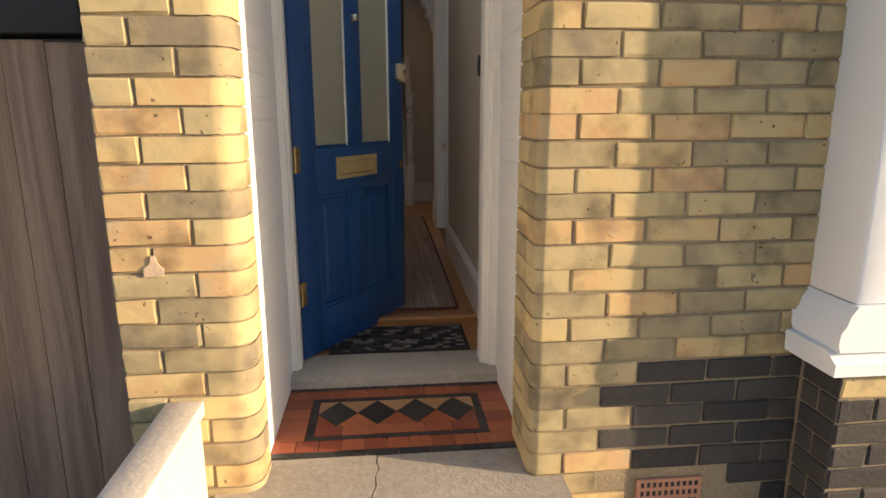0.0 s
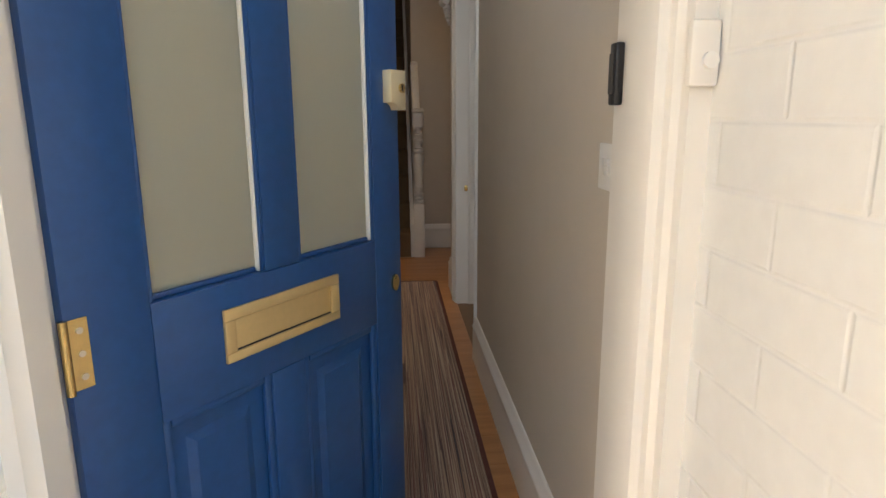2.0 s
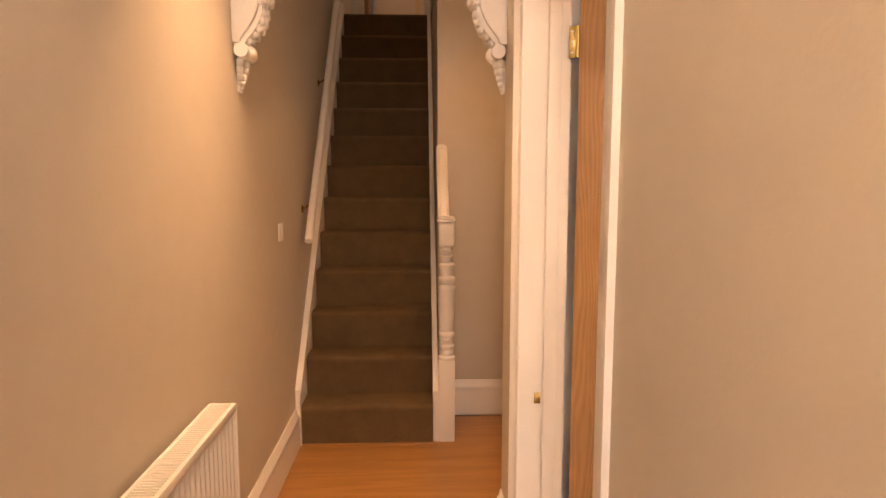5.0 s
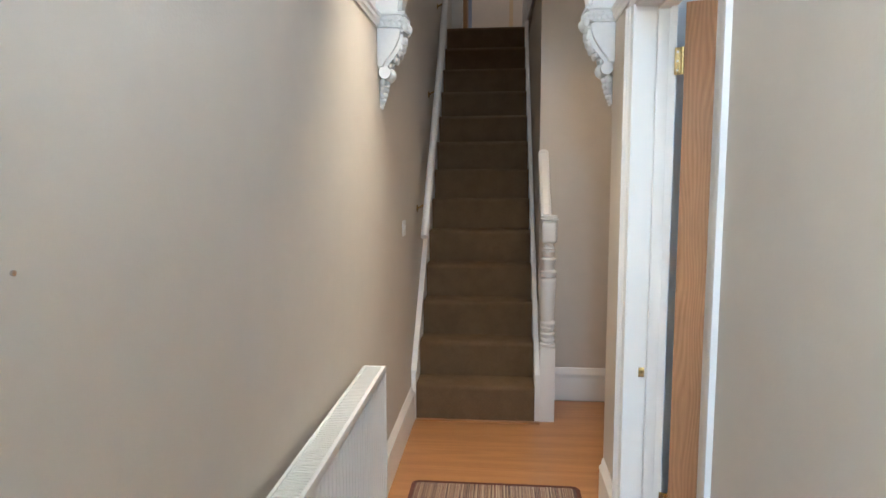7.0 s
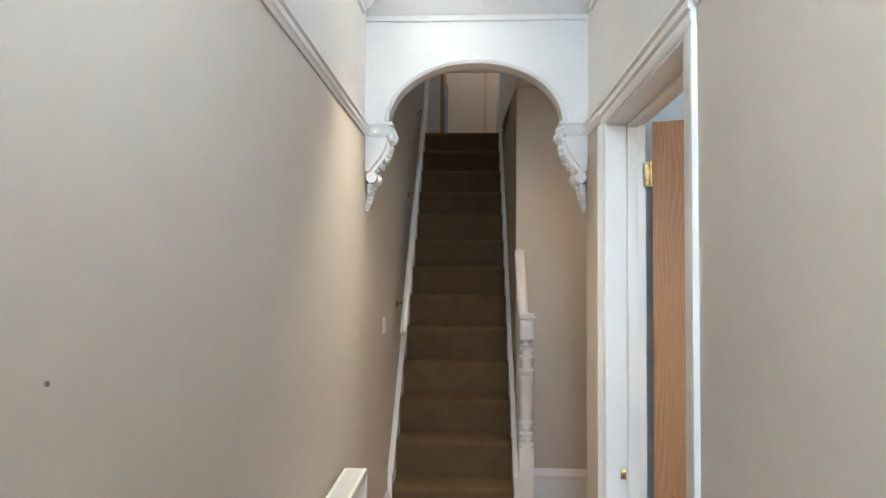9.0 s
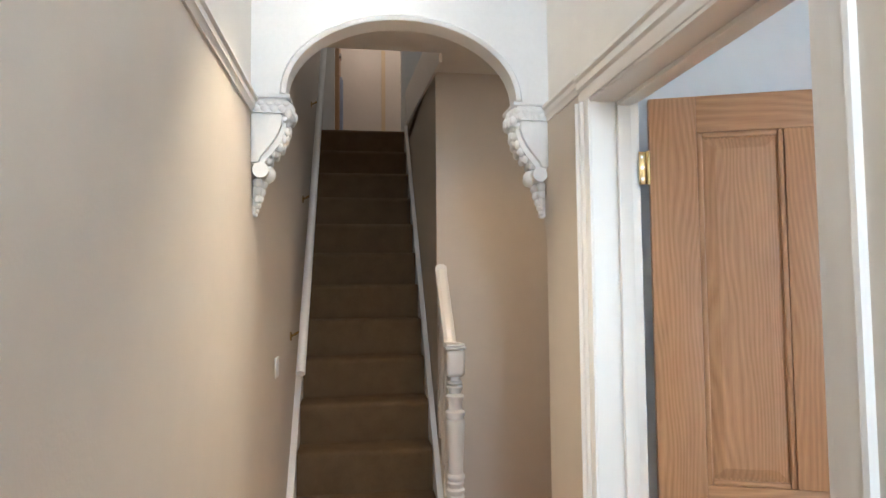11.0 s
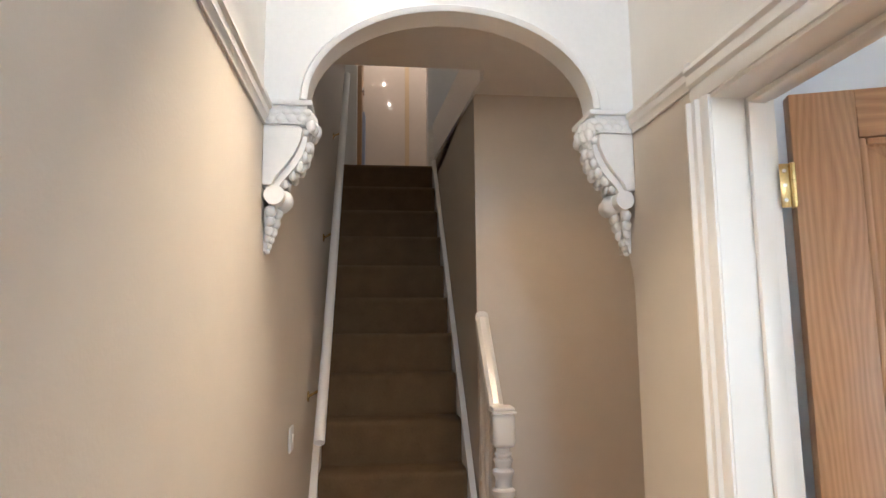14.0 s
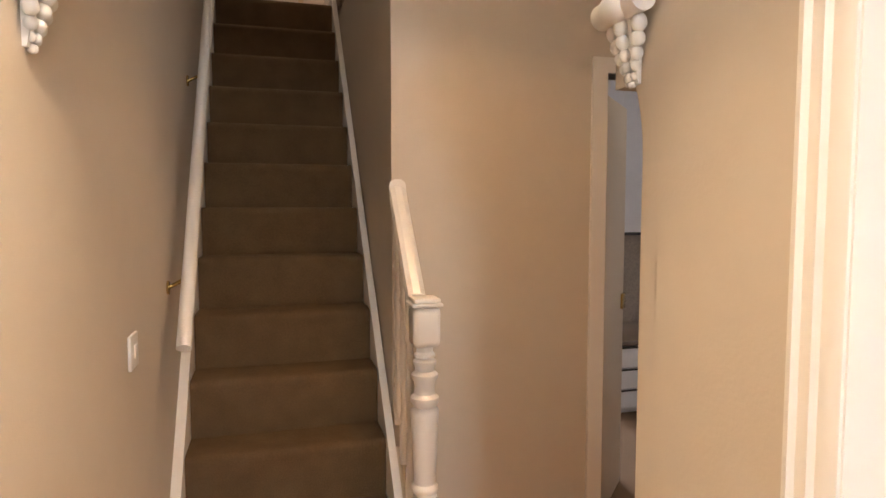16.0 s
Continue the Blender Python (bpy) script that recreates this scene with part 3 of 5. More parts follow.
def corner_arc(cx, sx, r, q):
    return [(cx + sx * r * math.sin(radians(a)), -0.02 + q - r * math.cos(radians(a))) for a in range(0, 91, 15)]


core = [(-0.233, FY)] + corner_arc(QL - QB, 1, QB - 0.006, QB) + [(0.110, 0.112), (0.10, 0.112), (0.10, 0.80), (-0.233, 0.80)]
wl = structure("wall_front_pillar", prism(core, "z", -0.35, 2.9), MORTAR, "yellow stock brick pier with tight mortar joints")
core = [(1.765, FY)] + corner_arc(QR + QS, -1, QS - 0.006, QS) + [(0.921, 0.233), (0.945, 0.233), (0.945, 0.30), (1.765, 0.30)]
wr = structure("wall_front_house", prism(core, "z", -0.35, 2.9), MORTAR, "yellow stock brick house front, sooty low down")
facade("wall_front_upper", [(-0.233, 5.0, FY + 0.004, 0.30, 2.9, 5.5), (0.10, 0.945, FY + 0.004, 0.30, 2.55, 2.9)], "brick wall over the porch")
facade("wall_front_bay_side", [(3.4, 5.0, FY, 0.3, -0.35, 2.9)], "brick wall beyond the bay window")
structure("porch_reveal_left", boxes((0.10, 0.103, 0.115, 0.80, -0.05, 2.55)), RENDER, "white painted masonry side of the porch")
structure("porch_reveal_right", boxes((0.942, 0.9448, 0.235, 0.80, -0.05, 2.55), (0.945, 1.09, 0.30, 0.80, -0.35, 2.9)), RENDER, "white painted masonry side of the porch")
structure("porch_ceiling", boxes((0.10, 0.945, 0.0, 0.72, 2.5, 2.55)), RENDER, "white painted porch ceiling", "ceiling")
structure("ground", boxes((-60, 60, -60, 0.6, -0.6, -0.33)), GROUND, "grey paved ground before the house", "ground")
crack = [(0.452, 0.148), (0.446, 0.11), (0.455, 0.07), (0.444, 0.03), (0.447, -0.02), (0.434, -0.07), (0.441, -0.13), (0.43, -0.22), (0.437, -0.34), (0.428, -0.75)]
structure("front_step", prism([(-0.02, -0.75), (-0.02, 0.148)] + crack, "z", -0.33, -0.052), CONC, "cracked worn concrete front step", "step")
structure("front_step_slab", prism([(x + 0.004, y) for x, y in crack] + [(1.02, -0.75), (1.02, 0.148)], "z", -0.33, -0.053), CONC, "worn concrete front step beyond the crack", "step")
structure("porch_bed", boxes((0.10, 0.945, 0.148, 0.80, -0.33, -0.058)), MORTAR, "mortar bed of the porch tiles", "floor")
structure("wall_closure_back", boxes((-0.12, 1.8, 9.6, 9.7, -0.1, 5.25)), WHITEWALL, "plain end wall of the house")
structure("wall_closure_left", boxes((-1.6, -0.24, 0.35, 0.40, -0.33, 2.6)), RENDER, "plain wall behind the side fence")

# ---- front entrance ----
structure("threshold", prism([(0.655, -0.06), (0.655, -0.012), (0.668, -0.002), (0.83, 0.006), (0.87, 0.006), (0.87, -0.06)], "x", 0.04, 0.975), STEPSTONE, "worn stone threshold beneath the front door", "step", True)
frame_l = [(0.103, 0.72), (0.125, 0.72), (0.13, 0.735), (0.138, 0.74), (0.138, 0.80), (0.128, 0.805), (0.128, 0.86), (0.103, 0.86)]
structure("door_frame_left", prism(frame_l, "z", 0.004, 2.10), GLOSS, "white painted door frame post", "door frame", True)
frame_r = [(0.942, 0.700), (0.915, 0.700), (0.911, 0.712), (0.902, 0.716), (0.898, 0.725), (0.886, 0.728), (0.88, 0.74), (0.88, 0.80), (0.892, 0.806), (0.892, 0.875), (0.96, 0.875), (0.96, 0.80), (0.942, 0.80)]
structure("door_frame_right", prism(frame_r, "z", 0.004, 2.10), GLOSS, "white painted moulded door frame post", "door frame", True)
structure("door_frame_head", boxes((0.103, 0.942, 0.72, 0.86, 2.08, 2.16)), GLOSS, "white painted door frame head", "door frame")
structure("wall_over_door", boxes((0.0, 0.12, 0.76, 0.86, 2.16, 2.7), (0.92, 0.96, 0.76, 0.86, 2.16, 2.7), (0.12, 0.92, 0.76, 0.86, 2.60, 2.7)), WHITEWALL, "white wall round the assumed fanlight")
# No fanlight is known here; the pane is added for the fill lamp.
fan = structure("assumed_fanlight", boxes((0.1205, 0.9195, 0.80, 0.806, 2.1605, 2.5995)), GLASS, "clear pane of an assumed, unseen fanlight over the front door", "window")
fan.visible_shadow = False

HINGE = Vector((0.143, 0.817, 0.0))
ANG = math.degrees(math.atan2(0.812, 0.584))
DOOR = pose(HINGE.x, HINGE.y, 0, 0, 0, ANG)
DW, DT = 0.772, 0.044


def front_door():
    """Half-glazed four-panel door; x runs from hinge to lock, -y is the street face."""
    d = thing("front_door", "blue painted half-glazed panel front door standing ajar", "door", m=DOOR)
    def piece(name, x0, x1, z0, z1, y0=0.0, y1=DT, bev=0.002, material=BLUE, label="", parent=None):
        return part(name, box(bmesh.new(), x0, x1, y0, y1, z0, z1, bev), material, parent or d, label)
    piece("stile", 0, 0.125, 0.012, 2.07)
    piece("stile", 0.675, DW, 0.012, 2.07)
    piece("bottom_rail", 0.1255, 0.6745, 0.012, 0.20)
    piece("lock_rail", 0.1255, 0.6745, 0.70, 0.895)
    piece("top_rail", 0.1255, 0.6745, 1.94, 2.07)
    piece("muntin", 0.352, 0.438, 0.2005, 0.6995)
    piece("muntin", 0.352, 0.438, 0.8955, 1.9395)
    for x0, x1 in ((0.1255, 0.3515), (0.4385, 0.6745)):
        bm = bmesh.new()
        box(bm, x0 + 0.001, x1 - 0.001, 0.016, 0.028, 0.201, 0.699)
        part("panel", bm, BLUE, d)
        fld = bmesh.new()
        lo = [fld.verts.new(p) for p in ((x0 + 0.045, 0.0155, 0.245), (x1 - 0.045, 0.0155, 0.245), (x1 - 0.045, 0.0155, 0.655), (x0 + 0.045, 0.0155, 0.655))]
        hi = [fld.verts.new(p) for p in ((x0 + 0.062, 0.0105, 0.262), (x1 - 0.062, 0.0105, 0.262), (x1 - 0.062, 0.0105, 0.638), (x0 + 0.062, 0.0105, 0.638))]
        fld.faces.new(lo)
        fld.faces.new(hi)
        for i in range(4):
            fld.faces.new((lo[i], lo[(i + 1) % 4], hi[(i + 1) % 4], hi[i]))
        bmesh.ops.recalc_face_normals(fld, faces=fld.faces)
        part("raised_field", fld, BLUE, d, smooth=False)
        for bx0, bx1, bz0, bz1 in ((x0, x0 + 0.016, 0.2, 0.7), (x1 - 0.016, x1, 0.2, 0.7), (x0 + 0.0165, x1 - 0.0165, 0.2, 0.216), (x0 + 0.0165, x1 - 0.0165, 0.684, 0.7)):
            part("panel_moulding", box(bmesh.new(), bx0, bx1, 0.003, 0.0158, bz0, bz1, 0.005), BLUE, d)
    for x0, x1 in ((0.126, 0.351), (0.439, 0.674)):
        pane = part("glass_pane", box(bmesh.new(), x0, x1, 0.021, 0.025, 0.896, 1.939), FROST, d, "frosted khaki glass pane", smooth=False)
        for bx0, bx1 in ((x0, x0 + 0.0065), (x1 - 0.0065, x1)):
            part("glazing_bead", box(bmesh.new(), bx0, bx1, 0.009, 0.0207, 0.896, 1.939, 0.003), PLASTIC, pane, "white glazing bead")
        part("glazing_bead", box(bmesh.new(), x0 + 0.0105, x1 - 0.0105, 0.012, 0.0207, 0.896, 0.905, 0.002), BLUE, pane)
        for bx0, bx1 in ((x0 - 0.001, x0 + 0.006), (x1 - 0.006, x1 + 0.001)):
            part("glazing_moulding", box(bmesh.new(), bx0, bx1, 0.001, 0.0088, 0.896, 1.939, 0.003), BLUE, pane)
    lb = part("letter_plate", boxes((0.250, 0.540, -0.007, 0.0002, 0.755, 0.772), (0.250, 0.540, -0.007, 0.0002, 0.830, 0.850), (0.250, 0.272, -0.007, 0.0002, 0.7722, 0.8298), (0.516, 0.540, -0.007, 0.0002, 0.7722, 0.8298), bevel=0.0015), BRASSPAINT, d, "satin brass letter plate")
    part("letter_flap", box(bmesh.new(), 0.2735, 0.5145, -0.0028, -0.0004, 0.7755, 0.8285, 0.001), BRASSPAINT, lb)
    # Black strip stands in for the shade along the flap's lower edge.
    part("slot_shadow", box(bmesh.new(), 0.2732, 0.5148, -0.0024, -0.0003, 0.7723, 0.7752), BLACK, lb)
    for z in (0.30, 0.855, 1.75):
        h = part("hinge", box(bmesh.new(), -0.005, 0.030, -0.0026, -0.0004, z - 0.05, z + 0.05), BRASS, d, "paint-flecked brass butt hinge")
        part("knuckle", rod((-0.004, -0.006, z - 0.052), (-0.004, -0.006, z + 0.052), 0.006, 10), BRASS, h)
        for dz in (-0.033, 0.0, 0.033):
            part("screw", rod((0.018, -0.0042, z + dz), (0.018, -0.0024, z + dz), 0.005, 8), STEEL, h)
    bm = prism([(0.716, 1.196), (0.716, 1.266), (0.771, 1.266), (0.771, 1.180), (0.746, 1.180), (0.740, 1.190), (0.728, 1.196)], "y", -0.024, 0.0002)
    bmesh.ops.bevel(bm, geom=list(bm.edges), offset=0.002, segments=2, affect="EDGES", profile=0.5)
    lk = part("night_latch", bm, CREAMMETAL, d, "cream metal latch pull with a key cylinder")
    part("cylinder", rod((0.753, -0.028, 1.228), (0.753, -0.0235, 1.228), 0.010, 20), BRASS, lk)
    part("keyway", box(bmesh.new(), 0.7518, 0.7542, -0.0295, -0.028, 1.221, 1.235), BLACK, lk)
    es = part("escutcheon", prism([(0.745 + 0.013 * math.cos(a), 0.783 + 0.02 * math.sin(a)) for a in [i * math.pi / 8 for i in range(16)]], "y", -0.005, 0.0002), BRASS, d, "small brass keyhole cover")
    part("cover_pin", rod((0.745, -0.009, 0.795), (0.745, -0.005, 0.795), 0.004, 8), BRASS, es)
    kb = lathe([(0.015, 0), (0.0155, 0.002), (0.008, 0.004), (0.007, 0.008), (0.010, 0.011), (0.014, 0.014), (0.0155, 0.018), (0.013, 0.022), (0.006, 0.0245), (0.001, 0.025)], 0, 0, 24)
    bmesh.ops.transform(kb, matrix=Matrix.Translation((0.398, 0.0, 1.435)) @ Matrix.Rotation(radians(90), 4, "X"), verts=kb.verts)
    part("knob", kb, STEEL, d, "round chrome door knob")
    return d


front_door()

st = thing("latch_keep", "black iron latch keep with worn paint on the door frame", "latch")
part("keep_box", boxes((0.879, 0.8918, 0.842, 0.866, 1.18, 1.262), bevel=0.003), BLACK, st)
part("keep_mouth", boxes((0.877, 0.8788, 0.848, 0.862, 1.195, 1.248), bevel=0.0005), SOOT, st)


def switch_plate(name, label, m, rockers=2):
    s = thing(name, label, "light switch", m=m)
    part("plate", box(bmesh.new(), -0.041, 0.041, -0.008, -0.0005, -0.041, 0.041, 0.003), PLASTIC, s)
    for i in range(rockers):
        x = (i - (rockers - 1) / 2) * 0.022
        bm = prism([(-0.0135, 0.015), (-0.0086, 0.015), (-0.0086, -0.015), (-0.0105, -0.015)], "x", x - 0.008, x + 0.008)
        part("rocker", bm, PLASTIC, s, smooth=False)
    return s


switch_plate("light_switch", "white plastic double light switch on the tan wall", pose(HW, 1.065, 1.078, 0, 0, -90))
switch_plate("light_switch", "white plastic single light switch near the stair foot", pose(0.0, 4.665, 1.18, 0, 0, 90), 1)
bell = thing("door_bell", "grey painted bell push on the porch frame", "door bell")
part("body", box(bmesh.new(), 0.906, 0.940, 0.685, 0.6998, 1.197, 1.268, 0.004), GLOSS, bell)
part("button", rod((0.928, 0.680, 1.225), (0.928, 0.6855, 1.225), 0.009, 16), PLASTIC, bell)

# door mat and runner
mt = thing("door_mat", "dark door mat with broken grey chequers", "mat")
part("mat_top", box(bmesh.new(), 0.25, 0.845, 0.90, 1.19, 0.001, 0.012, 0.004), MATPILE, mt)
part("edging", boxes((0.235, 0.2495, 0.885, 1.205, 0.001, 0.009), (0.8455, 0.86, 0.885, 1.205, 0.001, 0.009), (0.2497, 0.8453, 0.885, 0.8995, 0.001, 0.009), (0.2497, 0.8453, 1.1905, 1.205, 0.001, 0.009)), BLACK, mt)


def rounded(x0, x1, y0, y1, r, n=6):
    pts = []
    for cx, cy, a in ((x1 - r, y1 - r, 0), (x0 + r, y1 - r, 90), (x0 + r, y0 + r, 180), (x1 - r, y0 + r, 270)):
        pts += [(cx + r * math.cos(radians(a + 90 * i / n)), cy + r * math.sin(radians(a + 90 * i / n))) for i in range(n + 1)]
    return pts


rg = thing("runner_rug", "striped brown, red and fawn hall runner with bound edges", "rug")
part("weave", prism(rounded(0.128, 0.858, 1.372, 4.15, 0.02), "z", FL + 0.001, FL + 0.009), RUGM, rg, smooth=False)
inner, outer = rounded(0.13, 0.856, 1.374, 4.148, 0.02), rounded(0.112, 0.874, 1.355, 4.166, 0.035)
bm = bmesh.new()
rings = [[bm.verts.new((x, y, FL + z)) for x, y in pts] for pts, z in ((outer, 0.001), (outer, 0.009), (inner, 0.0115), (inner, 0.001))]
for a in range(4):
    for i in range(len(inner)):
        j = (i + 1) % len(inner)
        bm.faces.new((rings[a][i], rings[a][j], rings[(a + 1) % 4][j], rings[(a + 1) % 4][i]))
bmesh.ops.recalc_face_normals(bm, faces=bm.faces)
part("binding", bm, RUGEDGE, rg)

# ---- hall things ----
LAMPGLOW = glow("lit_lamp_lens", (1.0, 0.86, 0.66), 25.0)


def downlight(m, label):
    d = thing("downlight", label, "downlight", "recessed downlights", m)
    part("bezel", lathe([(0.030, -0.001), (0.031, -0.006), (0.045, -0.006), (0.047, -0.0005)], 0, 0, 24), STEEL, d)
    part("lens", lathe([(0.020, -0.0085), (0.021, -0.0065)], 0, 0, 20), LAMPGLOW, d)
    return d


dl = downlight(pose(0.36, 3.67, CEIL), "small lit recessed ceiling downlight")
# The first copy is an added fitting for the fill near the door.
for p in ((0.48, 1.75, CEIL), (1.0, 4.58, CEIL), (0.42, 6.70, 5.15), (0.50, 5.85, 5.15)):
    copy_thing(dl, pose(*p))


def radiator():
    r = thing("radiator", "white enamelled panel radiator with a top grille", "radiator")
    y0, y1, z0, z1 = 2.18, 3.60, 0.15, 0.765
    prof, y = [], y0 + 0.02
    while y < y1 - 0.025:
        prof += [(0.092, y), (0.092, y + 0.016), (0.098, y + 0.021), (0.098, y + 0.0285)]
        y += 0.0333
    outline = prof + [(0.092, y1 - 0.012), (0.088, y1 - 0.012), (0.088, y0 + 0.012), (0.092, y0 + 0.012)]
    part("front_panel", prism(outline, "z", z0 + 0.01, z1 - 0.028), CASTING, r, smooth=False)
    part("rear_panel", box(bmesh.new(), 0.028, 0.034, y0 + 0.012, y1 - 0.012, z0 + 0.01, z1 - 0.028), CASTING, r)
    part("lower_seam", box(bmesh.new(), 0.086, 0.094, y0 + 0.012, y1 - 0.012, z0, z0 + 0.0095, 0.003), CASTING, r)
    for ya, yb in ((y0, y0 + 0.0115), (y1 - 0.0115, y1)):
        part("side_cover", box(bmesh.new(), 0.022, 0.102, ya, yb, z0 + 0.005, z1 - 0.003, 0.003), CASTING, r)
    g = part("top_grille", boxes((0.090, 0.102, y0 + 0.012, y1 - 0.012, z1 - 0.025, z1, ), (0.022, 0.032, y0 + 0.012, y1 - 0.012, z1 - 0.025, z1), bevel=0.002), CASTING, r)
    bm = bmesh.new()
    y = y0 + 0.02
    while y < y1 - 0.02:
        box(bm, 0.0322, 0.0898, y, y + 0.0055, z1 - 0.012, z1 - 0.003)
        y += 0.0125
    tagged(part("grille_slats", bm, CASTING, g, smooth=False), kind="stuff")
    for yy in (2.5, 3.3):
        part("wall_bracket", box(bmesh.new(), 0.0, 0.0275, yy, yy + 0.03, 0.3, 0.65), CASTING, r)
    v = part("valve", lathe([(0.011, 0.05), (0.011, 0.16), (0.016, 0.162), (0.016, 0.19), (0.02, 0.195), (0.02, 0.24), (0.012, 0.25)], 0.062, y1 + 0.035, 16), PLASTIC, r)
    part("pipe", rod((0.062, y1 + 0.035, 0.0), (0.062, y1 + 0.035, 0.06), 0.0075, 12), STEEL, v)
    part("tail", rod((0.062, y1, 0.175), (0.062, y1 + 0.035, 0.175), 0.009, 12), STEEL, v)
    return r


radiator()


def corbel(m):
    """Acanthus corbel; x runs out from the wall, y across it, z up from the springing of the arch."""
    c = thing("corbel", "ornate white plaster acanthus corbel beneath the arch", "corbel", "corbels of the arch", m)
    part("abacus", boxes((0.0, 0.120, -0.078, 0.078, -0.0135, 0.0), bevel=0.003), PLASTER, c)
    band = part("leaf_band", prism([(0.0, -0.0138), (0.108, -0.0138), (0.103, -0.030), (0.104, -0.046), (0.096, -0.060), (0.0, -0.060)], "y", -0.070, 0.070), PLASTER, c, smooth=False)
    for s in (-1, 1):
        bm = bmesh.new()
        for i in range(4):
            ball(bm, (0.016 + i * 0.026, s * 0.068, -0.046), 0.013, (1.0, 0.5, 0.9), 10, 6)
            ball(bm, (0.029 + i * 0.026, s * 0.068, -0.029), 0.011, (1.1, 0.45, 0.8), 10, 6)
        part("carved_leaves", bm, PLASTER, band)
    curl = bmesh.new()
    for k in range(-2, 3):
        y = k * 0.024
        ball(curl, (0.112 - 0.004 * abs(k), y, -0.036), 0.019, (0.95, 0.75, 1.3), 10, 7)
        ball(curl, (0.126 - 0.006 * abs(k), y, -0.058), 0.015, (0.9, 0.8, 1.25), 10, 7)
        ball(curl, (0.112 - 0.005 * abs(k), y, -0.074), 0.011, (1.0, 0.85, 1.0), 8, 6)
    part("curled_leaf", curl, PLASTER, band)
    scroll = [(0.0, -0.0605), (0.090, -0.0605), (0.095, -0.074), (0.094, -0.092), (0.087, -0.114), (0.075, -0.138), (0.060, -0.160), (0.044, -0.180), (0.030, -0.197), (0.024, -0.216), (0.0, -0.216)]
    for s in (-1, 1):
        bm = prism(scroll, "y", s * 0.046, s * 0.066)
        bmesh.ops.bevel(bm, geom=list(bm.edges), offset=0.004, segments=2, affect="EDGES", profile=0.5)
        part("cheek", bm, PLASTER, c)
    spine = [(0.0, -0.0605), (0.098, -0.0605), (0.106, -0.080), (0.104, -0.105), (0.095, -0.132), (0.082, -0.158), (0.064, -0.182), (0.046, -0.202), (0.036, -0.220), (0.0, -0.220)]
    leaf = part("acanthus_leaf", prism(spine, "y", -0.0455, 0.0455), PLASTER, c, smooth=False)
    for x, z, r in ((0.106, -0.078, 0.017), (0.108, -0.102, 0.018), (0.101, -0.127, 0.018), (0.090, -0.152, 0.017), (0.074, -0.176, 0.015), (0.055, -0.199, 0.013)):
        lobe = bmesh.new()
        for k in (-1, 0, 1):
            ball(lobe, (x - 0.005 * abs(k), k * 0.027, z - 0.006 * abs(k)), r, (0.72, 0.88, 1.0), 10, 7)
        part("leaf_lobe", lobe, PLASTER, leaf)
    vo = bmesh.new()
    rod((0.030, -0.067, -0.240), (0.030, 0.067, -0.240), 0.0245, 20, vo)
    ball(vo, (0.044, 0.0, -0.243), 0.029, (0.9, 1.25, 0.95), 14, 9)
    part("volute", vo, PLASTER, c)
    drop = part("drop", prism([(0.0, -0.262), (0.026, -0.262), (0.018, -0.31), (0.006, -0.376), (0.0, -0.376)], "y", -0.020, 0.020), PLASTER, c, smooth=False)
    for x, z, w, r in ((0.030, -0.276, 0.040, 0.0165), (0.026, -0.301, 0.034, 0.0150), (0.021, -0.324, 0.026, 0.0130), (0.016, -0.344, 0.018, 0.0108), (0.011, -0.361, 0.011, 0.0088), (0.008, -0.375, 0.004, 0.0070)):
        for k in (-1, 0, 1):
            part("husk", ball(bmesh.new(), (x - 0.010 * abs(k) * (x / 0.03), k * w, z), r, (0.9, 0.82, 0.98), 10, 7), PLASTER, drop)
    return c


corb = corbel(pose(0.0, 4.095, AZ, 0, 0, 0))
copy_thing(corb, pose(HW, 4.095, AZ, 0, 0, 180))

# ---- stairs ----
Y1, GO, Z1, RISE, NS = 4.912, 0.1803, 0.2496, 0.2107, 13
SX0, SX1 = 0.026, 0.713


def nose(k):
    """Front edge of tread k, from 1."""
    return Y1 + GO * (k - 1), Z1 + RISE * (k - 1)


stair = thing("staircase", "steep brown carpeted stair flight with white strings", "staircase")
for k in range(1, NS + 1):
    y, z = nose(k)
    z0 = FL + 0.002 if k == 1 else nose(k - 1)[1] - 0.012
    yb = y + GO + 0.022 if k < NS else y + 0.25
    fy = y + 0.004
    prof = [(fy, z0), (fy, z - 0.06), (y + 0.001, z - 0.036), (y, z - 0.024), (y + 0.002, z - 0.014), (y + 0.008, z - 0.005), (y + 0.020, z), (yb + 0.008, z), (yb + 0.008, z - 0.03), (fy + 0.05, z - 0.05), (fy + 0.05, z0)]
    part("step", prism(prof, "x", SX0, SX1), CARPET, stair)
ya, za = nose(1)
yz, zz = nose(NS)
sl = RISE / GO
string = [(ya + 0.01, 0.0), (ya - 0.02, 0.16), (ya - 0.012, za + 0.075), (yz - 0.01, zz + 0.06), (yz + 0.06, zz + 0.06), (yz + 0.06, zz - 0.4), (ya + 0.36, 0.0)]
part("wall_string", prism(string, "x", 0.001, 0.0255), GLOSS, stair)
outer_string = [(ya + 0.03, 0.0), (ya + 0.03, za + 0.06), (yz + 0.03, zz + 0.05), (yz + 0.09, zz + 0.05), (yz + 0.09, zz - 0.4), (ya + 0.36, 0.0)]
part("outer_string", prism(outer_string, "x", 0.7135, 0.742), GLOSS, stair)
part("string_cap", prism([(ya - 0.02, za + 0.0765), (ya - 0.02, za + 0.092), (yz - 0.01, zz + 0.077), (yz - 0.01, zz + 0.0615)], "x", 0.001, 0.033), GLOSS, stair)
part("top_post", box(bmesh.new(), 0.695, 0.752, yz + 0.0905, yz + 0.15, zz - 0.3, zz + 0.30, 0.004), GLOSS, stair)
